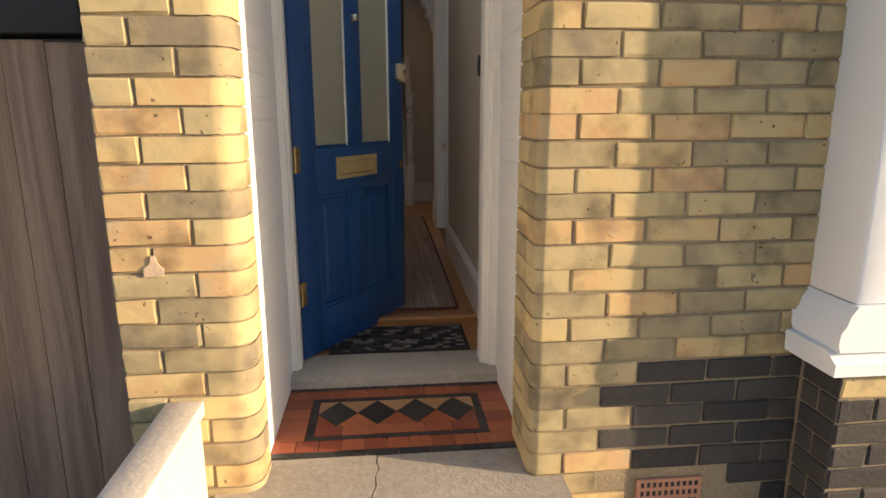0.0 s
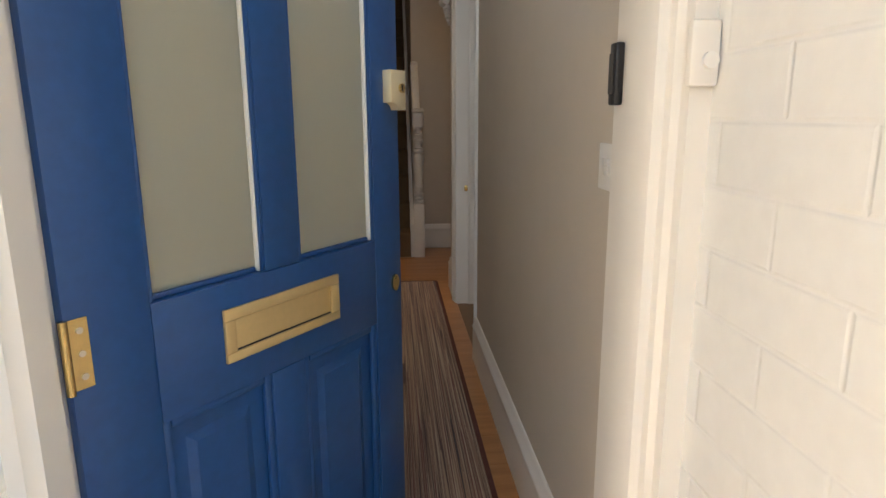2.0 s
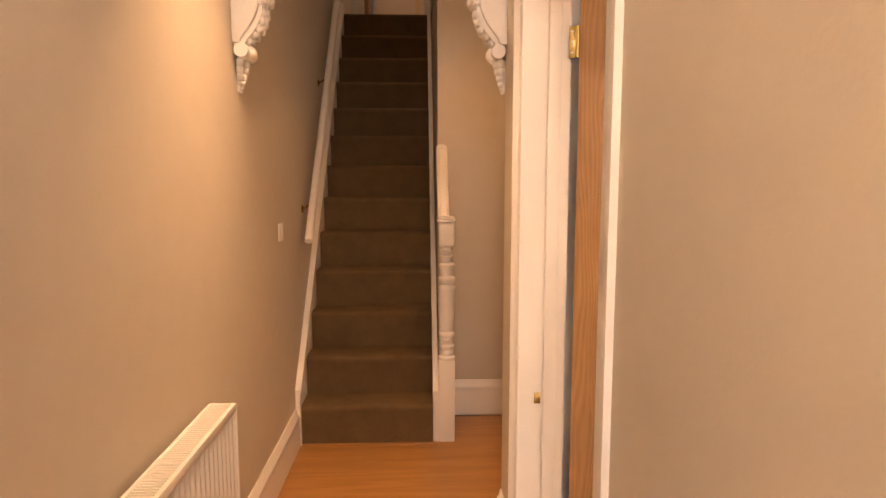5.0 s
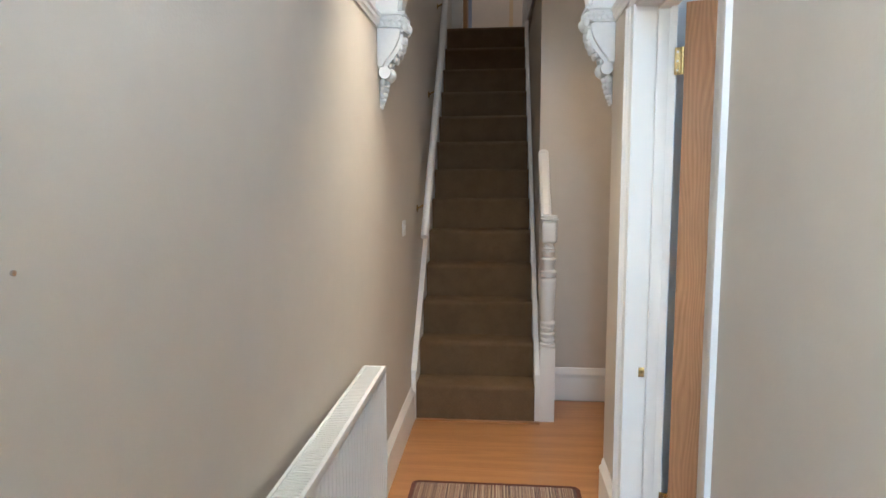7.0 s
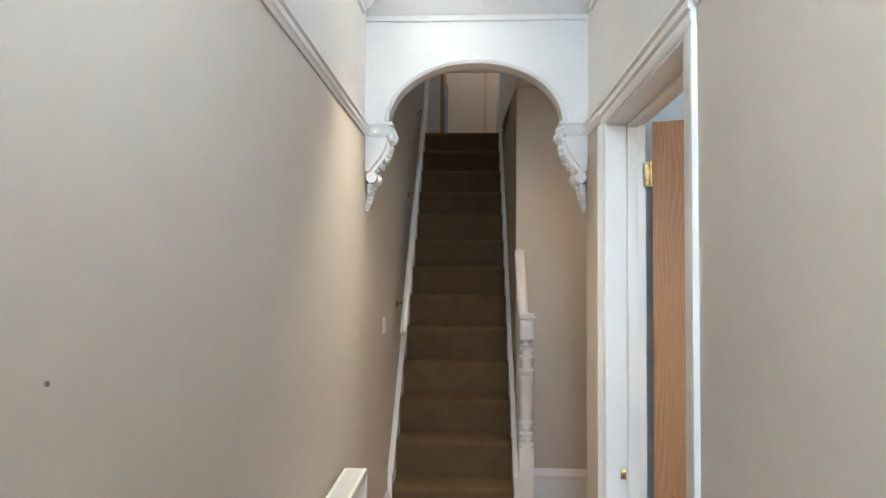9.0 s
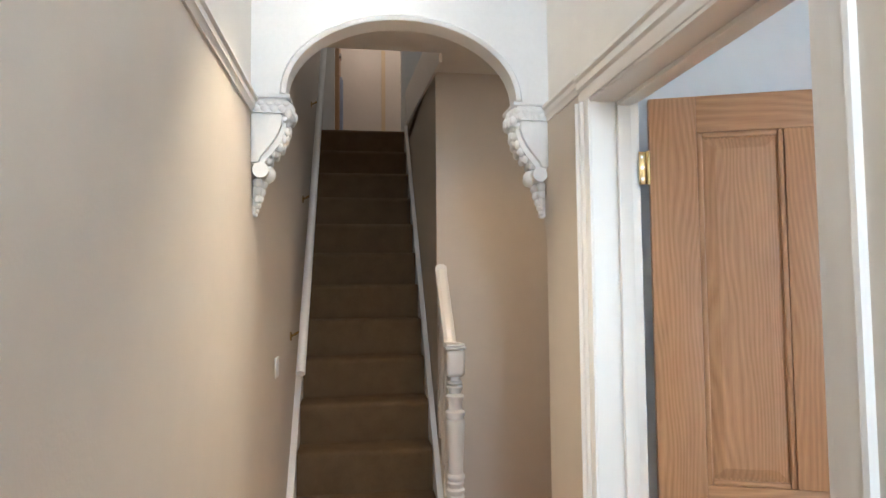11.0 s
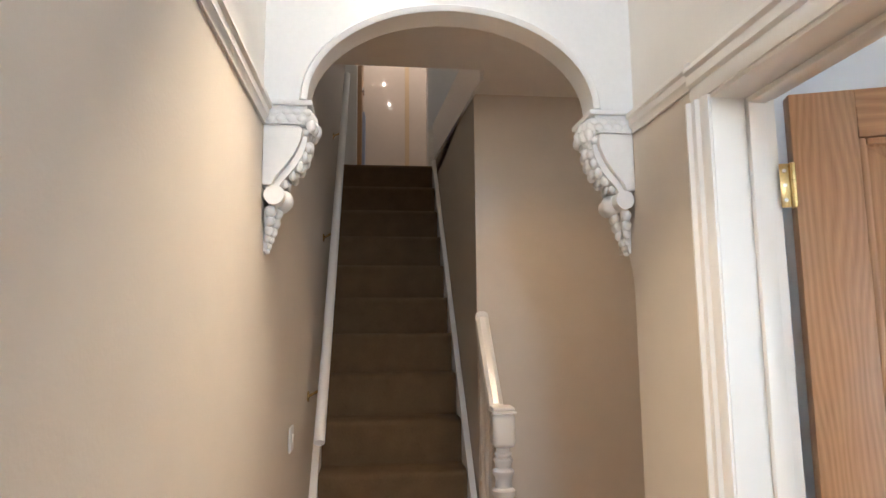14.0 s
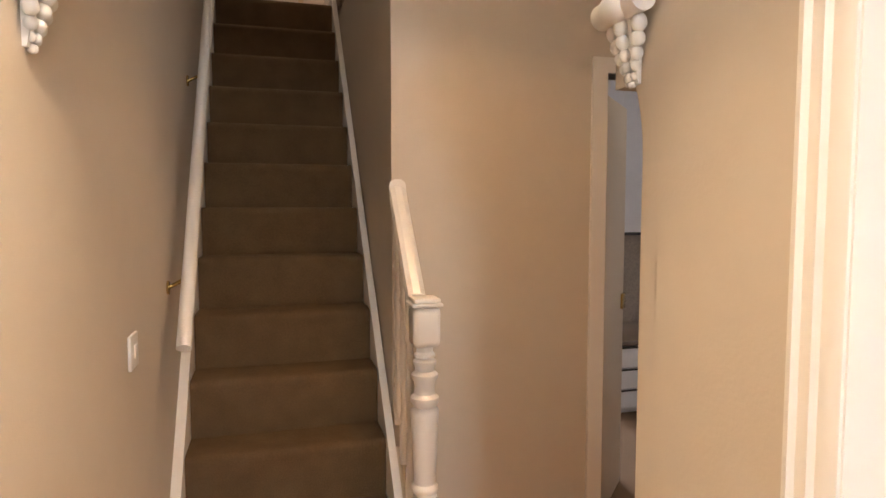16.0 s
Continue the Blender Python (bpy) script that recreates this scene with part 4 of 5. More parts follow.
structure("stair_side_panel", prism([(ya + 0.10, 0.0), (ya + 0.10, za), (5.33, za + sl * 0.31), (5.33, 0.0)], "x", 0.752, 0.775), TAN, "tan panel below the stair string", "wall")


def newel():
    n = thing("newel_post", "white painted turned newel post with a squared cap block", "newel post")
    x, y, h = 0.785, 4.975, 0.043
    part("base_block", box(bmesh.new(), x - h, x + h, y - h, y + h, FL, 0.475, 0.004), GLOSS, n)
    prof = [(0.045, 0.476), (0.045, 0.492), (0.034, 0.500), (0.040, 0.510), (0.041, 0.522), (0.036, 0.530), (0.041, 0.540), (0.042, 0.553), (0.034, 0.562), (0.035, 0.575), (0.040, 0.584), (0.036, 0.594), (0.043, 0.606), (0.043, 0.618),
            (0.035, 0.628), (0.036, 0.66), (0.040, 0.74), (0.044, 0.83), (0.046, 0.852), (0.046, 0.868), (0.036, 0.880), (0.046, 0.895), (0.046, 0.912), (0.034, 0.922), (0.032, 0.946), (0.036, 0.965), (0.043, 0.975), (0.043, 0.986),
            (0.030, 0.996), (0.032, 1.012), (0.038, 1.020), (0.038, 1.029), (0.026, 1.036), (0.034, 1.043), (0.034, 1.050), (0.026, 1.058), (0.027, 1.0755)]
    part("turning", lathe(prof, x, y, 28), GLOSS, n)
    blk = box(bmesh.new(), x - 0.045, x + 0.045, y - 0.045, y + 0.045, 1.0755, 1.205, 0.019, 3)
    part("cap_block", blk, GLOSS, n)
    part("cap", boxes((x - 0.05, x + 0.05, y - 0.05, y + 0.05, 1.2055, 1.217), (x - 0.043, x + 0.043, y - 0.043, y + 0.043, 1.2175, 1.232), bevel=0.005), GLOSS, n)
    return n


newel()
hr = thing("stair_handrail", "short white moulded handrail from newel to wall", "handrail")
rp = [(-0.030, 0.0), (0.030, 0.0), (0.030, 0.018), (0.024, 0.024), (0.032, 0.036), (0.028, 0.052), (0.012, 0.062), (-0.012, 0.062), (-0.028, 0.052), (-0.032, 0.036), (-0.024, 0.024), (-0.030, 0.018)]
bm = bmesh.new()
rings = []
for y, z in ((5.02, 1.175), (5.325, 1.175 + 0.305 * sl), (5.329, 1.20 + 0.305 * sl)):
    rings.append([bm.verts.new((0.772 + a, y, z + b)) for a, b in rp])
for p, q in zip(rings, rings[1:]):
    for i in range(len(rp)):
        bm.faces.new((p[i], p[(i + 1) % len(rp)], q[(i + 1) % len(rp)], q[i]))
bm.faces.new(rings[0])
bm.faces.new(rings[-1][::-1])
bmesh.ops.recalc_face_normals(bm, faces=bm.faces)
part("rail", bm, GLOSS, hr, smooth=False)
for y in (5.10, 5.20, 5.295):
    zb, zt = za + 0.06 + (y - ya - 0.03) * sl, 1.175 + (y - 5.02) * sl
    H = zt - zb
    part("baluster", lathe([(0.016, zb - 0.01), (0.016, zb + 0.16 * H), (0.011, zb + 0.18 * H), (0.017, zb + 0.2 * H), (0.010, zb + 0.24 * H), (0.017, zb + 0.5 * H), (0.011, zb + 0.72 * H), (0.017, zb + 0.75 * H), (0.011, zb + 0.78 * H), (0.016, zb + 0.82 * H), (0.016, zt + 0.012)], 0.765, y, 14), GLOSS, hr)

structure("stair_foot_bead", boxes((0.03, 0.742, 4.892, 4.9185, FL, FL + 0.010), bevel=0.003), LAMINATE, "thin oak bead at the stair foot", "trim")
structure("mat_well_bar", prism([(1.242, 0.0), (1.242, FL - 0.006), (1.25, FL + 0.002), (1.262, FL + 0.005), (1.292, FL + 0.005), (1.3, FL + 0.0005), (1.3, 0.0)], "x", 0.0195, HW - 0.0195), LAMINATE, "oak nosing bar between the mat and the hall floor", "trim", True)
nail = thing("picture_nail", "small grey nail head in the tan wall", "nail")
part("head", rod((0.0, 2.06, 1.33), (0.003, 2.06, 1.33), 0.0032, 10), STEEL, nail)

wrail = thing("wall_handrail", "white round mopstick handrail on brass wall brackets", "handrail")
RA, RB = Vector((0.066, 5.03, 1.10)), Vector((0.066, 6.98, 1.10 + 1.95 * 1.2))
part("rail", rod(RA, RB, 0.022, 20), GLOSS, wrail)
for f in (0.09, 0.42, 0.75):
    p = RA.lerp(RB, f)
    br = part("bracket", rod((0.004, p.y, p.z - 0.05), (0.06, p.y, p.z - 0.02), 0.006, 10), BRASS, wrail, "brass handrail bracket")
    part("rose", rod((0.0, p.y, p.z - 0.05), (0.006, p.y, p.z - 0.05), 0.022, 16), BRASS, br)

# ---- upstairs ----
structure("landing_apron", prism([(5.06, 2.62), (5.06, 2.86), (7.24, 3.16), (7.24, 2.86)], "x", 0.735, 0.7495), GLOSS, "white sloping apron board beside the stairwell", "trim")
structure("wall_upper_bath", boxes((0.0, 0.08, 7.95, 8.05, 2.77, 5.15), (0.80, 1.7, 7.95, 8.05, 2.77, 5.15), (0.08, 0.80, 7.95, 8.05, 4.80, 5.15)), WHITEWALL, "off-white wall with the bathroom doorway")
structure("bath_lining", boxes((0.08, 0.11, 7.93, 8.06, 2.77, 4.80), (0.755, 0.80, 7.93, 8.06, 2.77, 4.80)), GLOSS, "white bathroom door lining", "trim")
structure("wall_bath_back", boxes((0.0, 1.7, 9.0, 9.06, 2.77, 5.15)), TILEWHITE, "glossy cream bathroom wall")
# Cream strip put on the wall in place of a yellowish, reflecting jamb.
structure("bath_jamb_strip", boxes((0.60, 0.645, 8.985, 8.9985, 2.77, 5.15)), mat("cream_jamb_strip", (0.68, 0.52, 0.33), 0.2, 0.02, 5), "upright cream strip on the bathroom wall for a door jamb", "trim")
bd = thing("bathroom_door", "oak bathroom door standing open edge-on", "door")
part("leaf", box(bmesh.new(), 0.112, 0.150, 8.062, 8.78, 2.775, 4.76, 0.002), OAK, bd)
hd = part("lever", rod((0.165, 8.12, 3.78), (0.165, 8.24, 3.78), 0.009, 12), STEEL, bd, "chrome lever handle")
part("rose", rod((0.150, 8.12, 3.78), (0.170, 8.12, 3.78), 0.024, 16), STEEL, hd)
tw = thing("towel", "pale blue towel hanging behind the door", "towel")
part("fold", prism([(0.152, 8.35), (0.175, 8.36), (0.168, 8.42), (0.182, 8.47), (0.170, 8.52), (0.180, 8.57), (0.152, 8.60)], "z", 3.05, 3.65), mat("pale_blue_towelling", (0.42, 0.46, 0.58), 0.95, 0.1, 30, 0.6, 200), tw)
# Pane added behind the landing lamp; the wall has no opening.
structure("added_landing_pane", boxes((1.694, 1.699, 5.95, 6.85, 3.65, 4.75)), GLASS, "assumed landing window pane laid on the solid side wall", "window")

# ---- front room seen through the doorway ----


def oak_door():
    d = thing("oak_door", "golden oak panelled door standing open into the front room", "door", m=pose(1.116, 3.632, 0.012, 0, 0, -19))
    w, t, h = 0.78, 0.035, 1.998
    def piece(name, x0, x1, z0, z1, material=OAK):
        return part(name, box(bmesh.new(), x0, x1, 0.0, t, z0, z1, 0.0015), material, d)
    piece("stile", 0.0, 0.121, 0.008, h)
    piece("stile", w - 0.121, w, 0.008, h)
    piece("top_rail", 0.1215, w - 0.1215, h - 0.099, h, OAKX)
    piece("lock_rail", 0.1215, w - 0.1215, 0.78, 0.97, OAKX)
    piece("bottom_rail", 0.1215, w - 0.1215, 0.008, 0.235, OAKX)
    piece("muntin", 0.337, 0.443, 0.9705, h - 0.0995)
    piece("muntin", 0.337, 0.443, 0.2355, 0.7795)
    for x0, x1 in ((0.1215, 0.3365), (0.4435, w - 0.1215)):
        for z0, z1 in ((0.2355, 0.7795), (0.9705, h - 0.0995)):
            pn = part("panel", box(bmesh.new(), x0 + 0.001, x1 - 0.001, 0.013, 0.022, z0 + 0.001, z1 - 0.001), OAK, d)
            for y0, y1 in ((0.0045, 0.0128), (0.0222, 0.0305)):
                f = bmesh.new()
                near = y0 < 0.01
                ya_, yb_ = (y1, y0) if near else (y0, y1)
                lo = [f.verts.new(p) for p in ((x0 + 0.018, ya_, z0 + 0.018), (x1 - 0.018, ya_, z0 + 0.018), (x1 - 0.018, ya_, z1 - 0.018), (x0 + 0.018, ya_, z1 - 0.018))]
                hi = [f.verts.new(p) for p in ((x0 + 0.045, yb_, z0 + 0.045), (x1 - 0.045, yb_, z0 + 0.045), (x1 - 0.045, yb_, z1 - 0.045), (x0 + 0.045, yb_, z1 - 0.045))]
                f.faces.new(lo)
                f.faces.new(hi)
                for i in range(4):
                    f.faces.new((lo[i], lo[(i + 1) % 4], hi[(i + 1) % 4], hi[i]))
                bmesh.ops.recalc_face_normals(f, faces=f.faces)
                part("raised_field", f, OAK, pn, smooth=False)
            for bx0, bx1, bz0, bz1, mm in ((x0, x0 + 0.014, z0, z1, OAK), (x1 - 0.014, x1, z0, z1, OAK), (x0 + 0.0145, x1 - 0.0145, z0, z0 + 0.014, OAKX), (x0 + 0.0145, x1 - 0.0145, z1 - 0.014, z1, OAKX)):
                part("moulding", box(bmesh.new(), bx0, bx1, 0.003, 0.0128, bz0, bz1, 0.004), mm, pn)
    for z in (0.25, 1.808):
        hg = part("hinge", box(bmesh.new(), -0.030, -0.009, -0.0065, -0.0045, z - 0.045, z + 0.045, 0.0008), BRASS, d, "polished brass butt hinge")
        part("door_leaf", box(bmesh.new(), -0.0022, -0.0004, 0.001, 0.028, z - 0.045, z + 0.045, 0.0005), BRASS, hg)
        for i in range(5):
            part("knuckle", rod((-0.0055, -0.0075, z - 0.045 + i * 0.0182), (-0.0055, -0.0075, z - 0.0275 + i * 0.0182), 0.006, 12), BRASS, hg)
        for dz in (-0.03, 0.0, 0.03):
            part("screw", rod((-0.021, -0.0078, z + dz), (-0.021, -0.0064, z + dz), 0.0042, 8), STEEL, hg)
    return d


oak_door()
kp = thing("strike_plate", "small brass striking plate on the white jamb", "strike plate")
part("plate", box(bmesh.new(), 1.002, 1.022, 3.6425, 3.6452, 0.73, 0.765, 0.001), BRASS, kp)
structure("living_cornice", prism([(4.0 + d, 2.55 + h) for d, h in CORN], "x", 1.10, 4.70), PLASTER, "white plaster cornice of the front room", "trim", True)

# ---- passage and kitchen ----
structure("kitchen_door_frame", boxes((1.56, 1.625, 5.315, 5.445, 0, 2.05), (2.38, 2.44, 5.315, 5.445, 0, 2.05), (1.56, 2.44, 5.315, 5.445, 2.05, 2.11)), GLOSS, "white painted kitchen door frame", "trim")
kd = thing("kitchen_door", "cream painted kitchen door standing half open", "door", m=pose(1.632, 5.447, 0, 0, 0, 47))
part("leaf", box(bmesh.new(), 0.0, 0.74, 0.0, 0.038, 0.006, 2.03, 0.003), mat("cream_door_paint", (0.72, 0.62, 0.48), 0.4, 0.04, 5), kd)
part("latch", box(bmesh.new(), 0.66, 0.735, -0.014, -0.0003, 0.98, 1.06, 0.004), BRASS, kd, "brass door latch")
KU = mat("white_kitchen_front", (0.74, 0.76, 0.80), 0.3, 0.03, 4)
base = thing("base_cabinet", "low white drawer unit with dark finger gaps", "cabinet")
part("body", box(bmesh.new(), 2.60, 3.90, 6.92, 7.5, 0.06, 0.53), KU, base)
for z0, z1 in ((0.07, 0.21), (0.22, 0.36), (0.37, 0.52)):
    dr_ = part("drawer_front", box(bmesh.new(), 2.61, 3.89, 6.90, 6.9195, z0, z1, 0.003), KU, base)
    part("pull", box(bmesh.new(), 2.62, 3.88, 6.890, 6.8998, z1 - 0.012, z1 - 0.002), BLACK, dr_)
part("plinth", box(bmesh.new(), 2.60, 3.90, 6.96, 7.5, 0.0, 0.0595), KU, base)
wt = thing("worktop", "dark top board on the low drawer unit", "worktop")
part("slab", box(bmesh.new(), 2.60, 3.95, 6.88, 7.52, 0.531, 0.565, 0.004), mat("dark_worktop", (0.10, 0.07, 0.05), 0.3, 0.2, 20), wt)
structure("kitchen_splashback", boxes((2.66, 4.4, 8.22, 8.26, 0.0, 2.7)), mat("grey_beige_tiles", (0.42, 0.36, 0.30), 0.35, 0.3, 7), "grey-beige marbled kitchen wall tiles")
wu = thing("wall_cabinet", "white kitchen wall cabinet on the tiled wall", "cabinet")
part("body", box(bmesh.new(), 2.70, 3.9, 7.90, 8.219, 1.29, 2.62), KU, wu)
part("door", box(bmesh.new(), 2.705, 3.3, 7.88, 7.8995, 1.295, 2.615, 0.003), KU, wu)
part("under_rail", box(bmesh.new(), 2.70, 3.9, 7.885, 8.2, 1.265, 1.2895), BLACK, wu)

structure("window_kitchen", boxes((2.0, 3.2, 9.345, 9.351, 0.95, 2.1)), GLASS, "kitchen window pane in the end wall", "window")

# ---- outside things ----
fc = thing("side_fence", "weathered brown vertical board fence beside the house", "fence")
for i in range(9):
    x1 = -0.325 - i * 0.118
    part("board", box(bmesh.new(), x1 - 0.1165, x1, 0.22, 0.242, -0.33, 1.235 + 0.006 * (i % 3), 0.003), FENCEWOOD, fc)
part("post", box(bmesh.new(), -0.318, -0.236, 0.225, 0.31, -0.33, 1.9, 0.004), mat("grey_painted_post", (0.36, 0.36, 0.40), 0.7, 0.15, 8, 0.3), fc, "grey painted fence post")
part("top_rail", box(bmesh.new(), -1.4, -0.327, 0.243, 0.285, 1.05, 1.13, 0.003), FENCEWOOD, fc)
# Made-up black box, filling the dark area above the fence boards.
bb = thing("black_box", "plain black box filling the dark area above the side fence", "box")
part("case", box(bmesh.new(), -0.85, -0.327, 0.195, 0.345, 1.255, 1.63, 0.006), BLACK, bb)
part("lid", box(bmesh.new(), -0.86, -0.322, 0.185, 0.348, 1.6305, 1.65, 0.004), BLACK, bb)

lw = thing("low_wall", "low rendered garden wall with a cream coping", "wall")
part("wall_body", box(bmesh.new(), -0.115, -0.04, -1.9, -0.0205, -0.33, 0.205, 0.004), CREAM, lw)
part("coping", box(bmesh.new(), -0.13, -0.025, -1.92, -0.0215, 0.2055, 0.252, 0.008), CREAM, lw)

vt = thing("air_brick", "terracotta air brick with small vent slots", "vent")
part("plate", box(bmesh.new(), 1.262, 1.475, -0.026, -0.012, -0.215, -0.085, 0.003), AIRBRICK, vt)
for i in range(10):
    for j in range(4):
        x, z = 1.275 + i * 0.0195, -0.202 + j * 0.030
        part("slot", box(bmesh.new(), x, x + 0.010, -0.0275, -0.0258, z, z + 0.016), BLACK, vt, smooth=False)


def bay():
    b = thing("bay_window", "white painted bay window with a moulded corner column", "window")
    part("column", box(bmesh.new(), 1.755, 1.905, -0.205, 0.02, 0.53, 2.6, 0.012), EXTWHITE, b)
    prof = [(1.718, 0.40), (1.711, 0.425), (1.713, 0.455), (1.727, 0.475), (1.735, 0.505), (1.754, 0.53), (1.93, 0.53), (1.93, 0.40)]
    part("column_base", prism(prof, "y", -0.22, 0.02), EXTWHITE, b)
    part("sill", prism([(-0.232, 0.335), (-0.232, 0.37), (-0.19, 0.399), (0.02, 0.399), (0.02, 0.335)], "x", 1.70, 3.42), EXTWHITE, b)
    part("frame_post", box(bmesh.new(), 1.906, 1.95, -0.165, -0.095, 0.40, 2.6, 0.005), EXTWHITE, b)
    part("frame_post", box(bmesh.new(), 2.60, 2.68, -0.165, -0.095, 0.40, 2.6, 0.005), EXTWHITE, b)
    part("frame_post", box(bmesh.new(), 3.34, 3.42, -0.165, -0.095, 0.40, 2.6, 0.005), EXTWHITE, b)
    for x0, x1 in ((1.9505, 2.5995), (2.6805, 3.3395)):
        s = part("sash", boxes((x0, x0 + 0.045, -0.15, -0.11, 0.40, 2.5), (x1 - 0.045, x1, -0.15, -0.11, 0.40, 2.5), (x0 + 0.0455, x1 - 0.0455, -0.15, -0.11, 0.40, 0.47), (x0 + 0.0455, x1 - 0.0455, -0.15, -0.11, 1.42, 1.465), (x0 + 0.0455, x1 - 0.0455, -0.15, -0.11, 2.45, 2.5)), EXTWHITE, b, smooth=False)
        for z0, z1 in ((0.4705, 1.4195), (1.4655, 2.4495)):
            g = part("pane", box(bmesh.new(), x0 + 0.046, x1 - 0.046, -0.133, -0.127, z0, z1), GLASS, s, smooth=False)
            g.visible_shadow = False
    part("head", box(bmesh.new(), 1.70, 3.42, -0.23, 0.02, 2.601, 2.9, 0.01), EXTWHITE, b)
    return b


bay()
wb = structure("wall_front_bay", boxes((1.766, 3.42, -0.183, 0.02, -0.35, 0.334)), MORTAR, "sooty brick base below the bay window")

# ---- small pieces: floor boards, tiles, bricks ----
floor_ob = bpy.data.objects["floor"]


def plank_mesh(length, w):
    return mesh("plank", box(bmesh.new(), 0, length, 0, w, -0.0115, 0.0, 0.0006, 1), LAMINATE)


PW = 0.192
short = plank_mesh(HW - 0.001, PW - 0.0006)
wide = plank_mesh(1.28 - 0.0006, PW - 0.0006)
rest = plank_mesh(2.55 - 1.28 - 0.001, PW - 0.0006)
y = 0.875
while y + PW < 5.34:
    if y + PW < 4.075:
        row = [(short, 0.0005)]
    else:
        row = [(wide, 0.0005), (rest, 1.2805)]
    for me, x in row:
        ob = new("plank", me)
        ob.location, ob.parent = (x, y, 0 if y + PW < 1.27 else FL), floor_ob
    y += PW

bed = bpy.data.objects["porch_bed"]


def tile(points, material):
    cx, cy = sum(p[0] for p in points) / len(points), sum(p[1] for p in points) / len(points)
    pts = [(cx + (x - cx) * (1 - 0.0012 / max(abs(x - cx), 0.012)) - cx, cy + (y - cy) * (1 - 0.0012 / max(abs(y - cy), 0.012)) - cy) for x, y in points]
    ob = new("tile", mesh("tile", prism(pts, "z", -0.058, -0.047 + random.uniform(-0.0006, 0.0006)), material))
    ob.location, ob.parent = (cx, cy, 0), bed


def rect(x0, x1, y0, y1, material):
    tile([(x0, y0), (x1, y0), (x1, y1), (x0, y1)], material)


TX0, TX1, TY0, TY1 = 0.104, 0.941, 0.15, 0.654
e1, e2, e3 = 0.028, 0.085, 0.028
for k in range(8):
    w = (TX1 - TX0) / 8
    for y in (TY0, TY1 - e1):
        rect(TX0 + k * w, TX0 + (k + 1) * w, y, y + e1, DARKTILE)
nb = 11
w = (TX1 - TX0) / nb
for k in range(nb):
    for y in (TY0 + e1, TY1 - e1 - 0.07):
        x = TX0 + k * w
        rect(x, x + w, y, y + 0.07, TERRA)
for y0 in (TY0 + e1 + 0.07,):
    h = (TY1 - TY0 - 2 * e1 - 0.14) / 4
    for j in range(4):
        for x in (TX0, TX1 - 0.10):
            rect(x, x + 0.10, y0 + j * h, y0 + (j + 1) * h, TERRA)
IX0, IX1, IY0, IY1 = TX0 + 0.10, TX1 - 0.10, TY0 + e1 + 0.07, TY1 - e1 - 0.07
for k in range(5):
    w = (IX1 - IX0) / 5
    for y in (IY0, IY1 - e3):
        rect(IX0 + k * w, IX0 + (k + 1) * w, y, y + e3, DARKTILE)
for k in range(3):
    h = (IY1 - IY0 - 2 * e3) / 3
    for x in (IX0, IX1 - e3):
        rect(x, x + e3, IY0 + e3 + k * h, IY0 + e3 + (k + 1) * h, DARKTILE)
CX0, CX1, CY0, CY1 = IX0 + e3, IX1 - e3, IY0 + e3, IY1 - e3
dw = (CX1 - CX0) / 4
dh = (CY1 - CY0) * 0.74
yc = CY1 - dh / 2
for k in range(4):
    cx = CX0 + (k + 0.5) * dw
    tile([(cx - dw / 2, yc), (cx, yc - dh / 2), (cx + dw / 2, yc), (cx, yc + dh / 2)], DARKTILE)
for k in range(5):
    xa, xb, xm = max(CX0, CX0 + (k - 0.5) * dw), min(CX1, CX0 + (k + 0.5) * dw), CX0 + k * dw
    xm = min(max(xm, xa), xb)
    tile([(xa, CY1), (xm, yc), (xb, CY1)], BUFF)
    tile([(xa, yc - dh / 2), (xb, yc - dh / 2), (xm, yc)], TERRA)
for k in range(6):
    w = (CX1 - CX0) / 6
    rect(CX0 + k * w, CX0 + (k + 1) * w, CY0, yc - dh / 2, TERRA)

CH, BH = 0.0725, 0.0662
cache = {}


def brick_mesh(length, material):
    key = (round(length, 3), material.name, random.randrange(3))
    if key not in cache:
        bm = box(bmesh.new(), 0, length, 0, 0.05, -BH / 2, BH / 2, 0.0045, 1)
        for v in bm.verts:
            v.co += Vector((random.uniform(-1, 1), random.uniform(-0.6, 0.6), random.uniform(-1, 1))) * 0.0034
        cache[key] = mesh("brick", bm, material)
    return cache[key]


def quoin_mesh(length, back_len, mirror, r=QB):
    """Corner brick with a bullnose; the corner is at x = 0, the front face at y = 0."""
    key = ("quoin", round(length, 3), round(back_len, 3), mirror)
    if key not in cache:
        pts = [(-length, 0.0)] + [(-r + r * math.sin(radians(a)), r - r * math.cos(radians(a))) for a in (0, 6, 14, 24, 36, 50, 64, 78, 90)] + [(0.0, back_len), (-0.03, back_len), (-0.05, 0.06), (-length, 0.05)]
        if mirror:
            pts = [(-x, y) for x, y in pts][::-1]
        bm = prism(pts, "z", -BH / 2, BH / 2)
        for v in bm.verts:
            v.co.z += random.uniform(-1, 1) * 0.0014
        cache[key] = mesh("brick", bm, BRICK, True)
        cache[key].set_sharp_from_angle(angle=radians(25))
    return cache[key]


def lay(ob_mesh, x, y, z, parent):
    ob = new("brick", ob_mesh)
    ob.location, ob.parent = (x, y + random.uniform(-0.0015, 0.0015), z), parent


def return_mesh(length, mirror, material=BRICK):
    key = ("return", round(length, 3), mirror, material.name)
    if key not in cache:
        bm = box(bmesh.new(), 0 if mirror else -0.04, 0.04 if mirror else 0, 0, length, -BH / 2, BH / 2, 0.0035, 1)
        cache[key] = mesh("brick", bm, material)
    return cache[key]


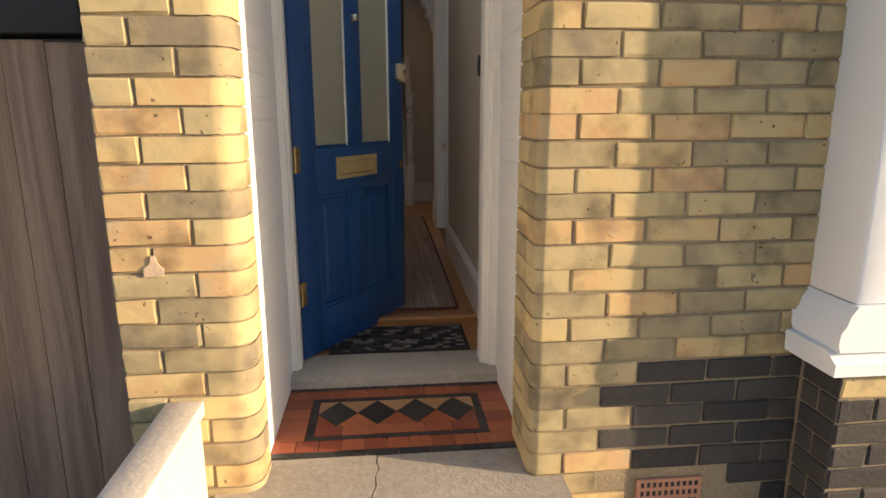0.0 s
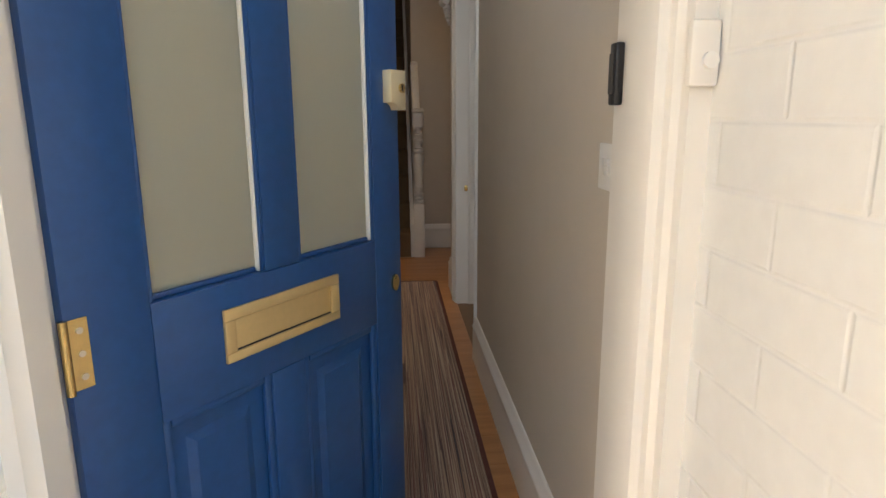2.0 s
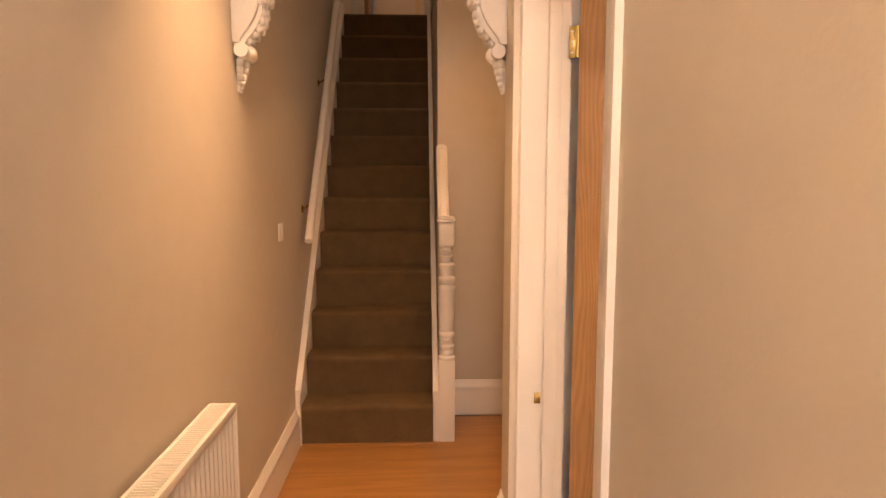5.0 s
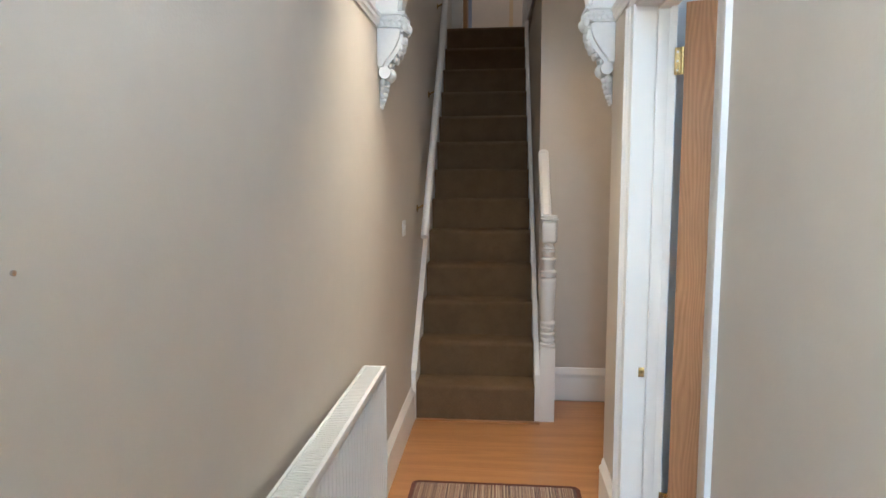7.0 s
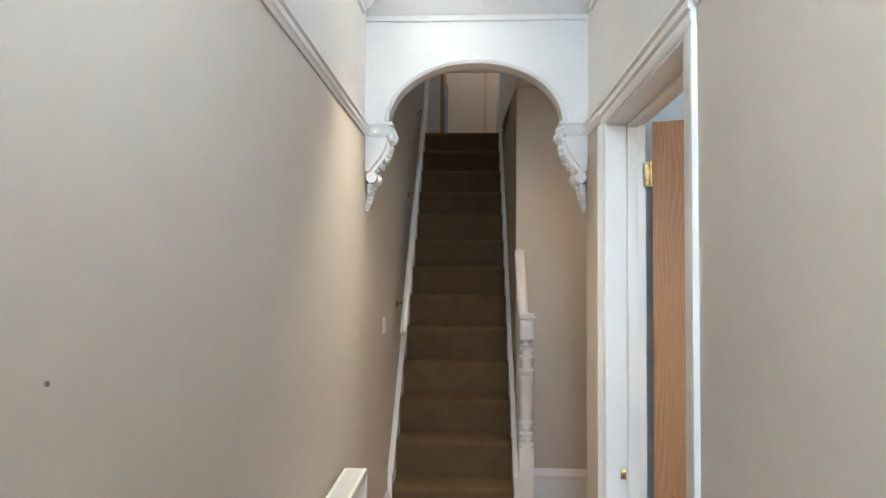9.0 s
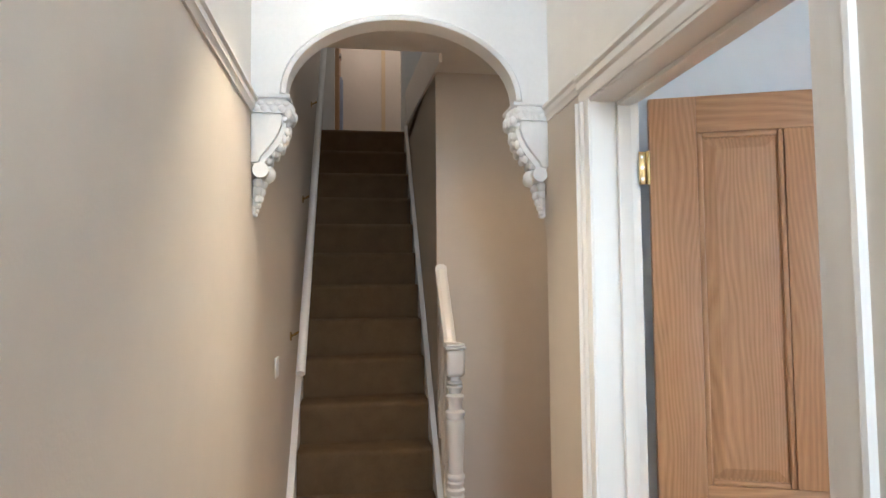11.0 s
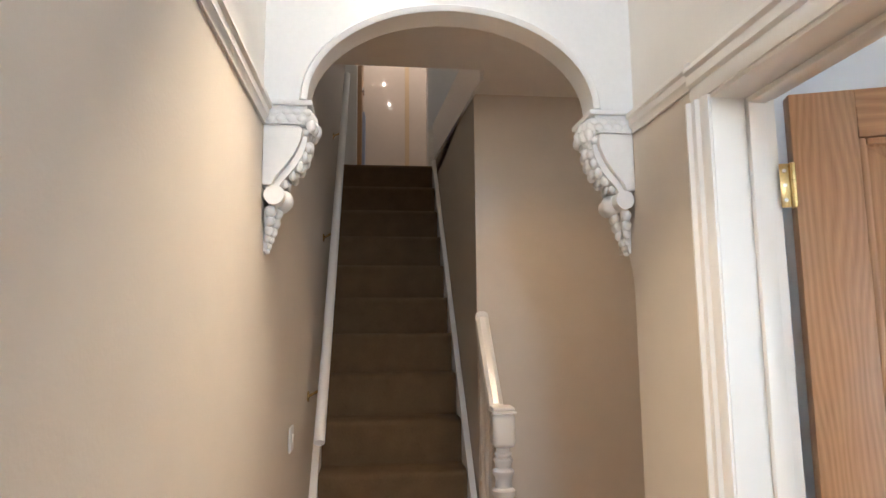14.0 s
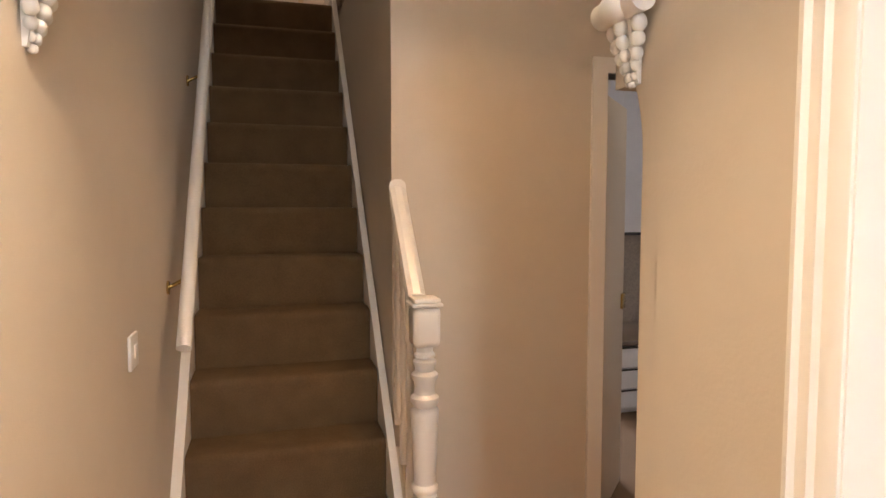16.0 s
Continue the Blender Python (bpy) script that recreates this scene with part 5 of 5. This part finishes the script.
for k in range(-12, 33):
    z = 0.587 + k * CH
    if k % 2 == 0:
        lay(brick_mesh(0.213, BRICK), -0.233, -0.020, z, wl)
        lay(quoin_mesh(QL + 0.010, 0.135, False, 0.06), QL, -0.020, z, wl)
    else:
        lay(brick_mesh(0.103, BRICK), -0.233, -0.020, z, wl)
        lay(quoin_mesh(QL + 0.120, 0.135, False, 0.06), QL, -0.020, z, wl)
for k in range(-14, 31):
    z = 0.711 + k * CH + 0.002 * math.sin(k * 2.1)
    if k % 2 == 0:
        lay(quoin_mesh(0.100, 0.255, True, QS), QR, -0.020, z, wr)
        x = QR + 0.1085
    else:
        lay(quoin_mesh(0.210, 0.115, True, QS), QR, -0.020, z, wr)
        lay(return_mesh(0.13, True), QR, 0.105, z, wr)
        x = QR + 0.2185
    n = 0
    while x < 1.755:
        length = min(0.215 * (0.95 + 0.06 * ((k * 5 + n * 3) % 4) / 3), 1.762 - x)
        dark = z < 0.30 + 0.06 * math.sin(k * 1.7) and x > 1.08 + 0.05 * ((k * 7) % 3 - 1)
        if length > 0.03 and not (-0.235 < z < -0.065 and x < 1.475 and x + length > 1.262):
            lay(brick_mesh(round(length, 3), SOOT if dark else BRICK), x, -0.020, z, wr)
        x += length + 0.008
        n += 1
for k in range(9):
    z = -0.30 + k * CH
    x = 1.766
    lay(return_mesh(0.075 if k % 2 else 0.15, True, SOOT), 1.7585, -0.186, z, wb)
    if k % 2:
        lay(return_mesh(0.065, True, SOOT), 1.7585, -0.101, z, wb)
    first = 0.105 if k % 2 else 0.215
    while x < 2.4:
        lay(brick_mesh(first, SOOT if k < 8 else BRICK), x, -0.191, z, wb)
        x += first + 0.01
        first = 0.215
part("repair_patch", prism([(-0.150, 0.615), (-0.100, 0.615), (-0.097, 0.635), (-0.112, 0.650), (-0.118, 0.672), (-0.128, 0.672), (-0.132, 0.650), (-0.148, 0.640)], "y", -0.0255, -0.0195), mat("pink_mortar_patch", (0.55, 0.40, 0.28), 0.9, 0.15, 20, 0.4, 90), wl, "pinkish mortar patch")
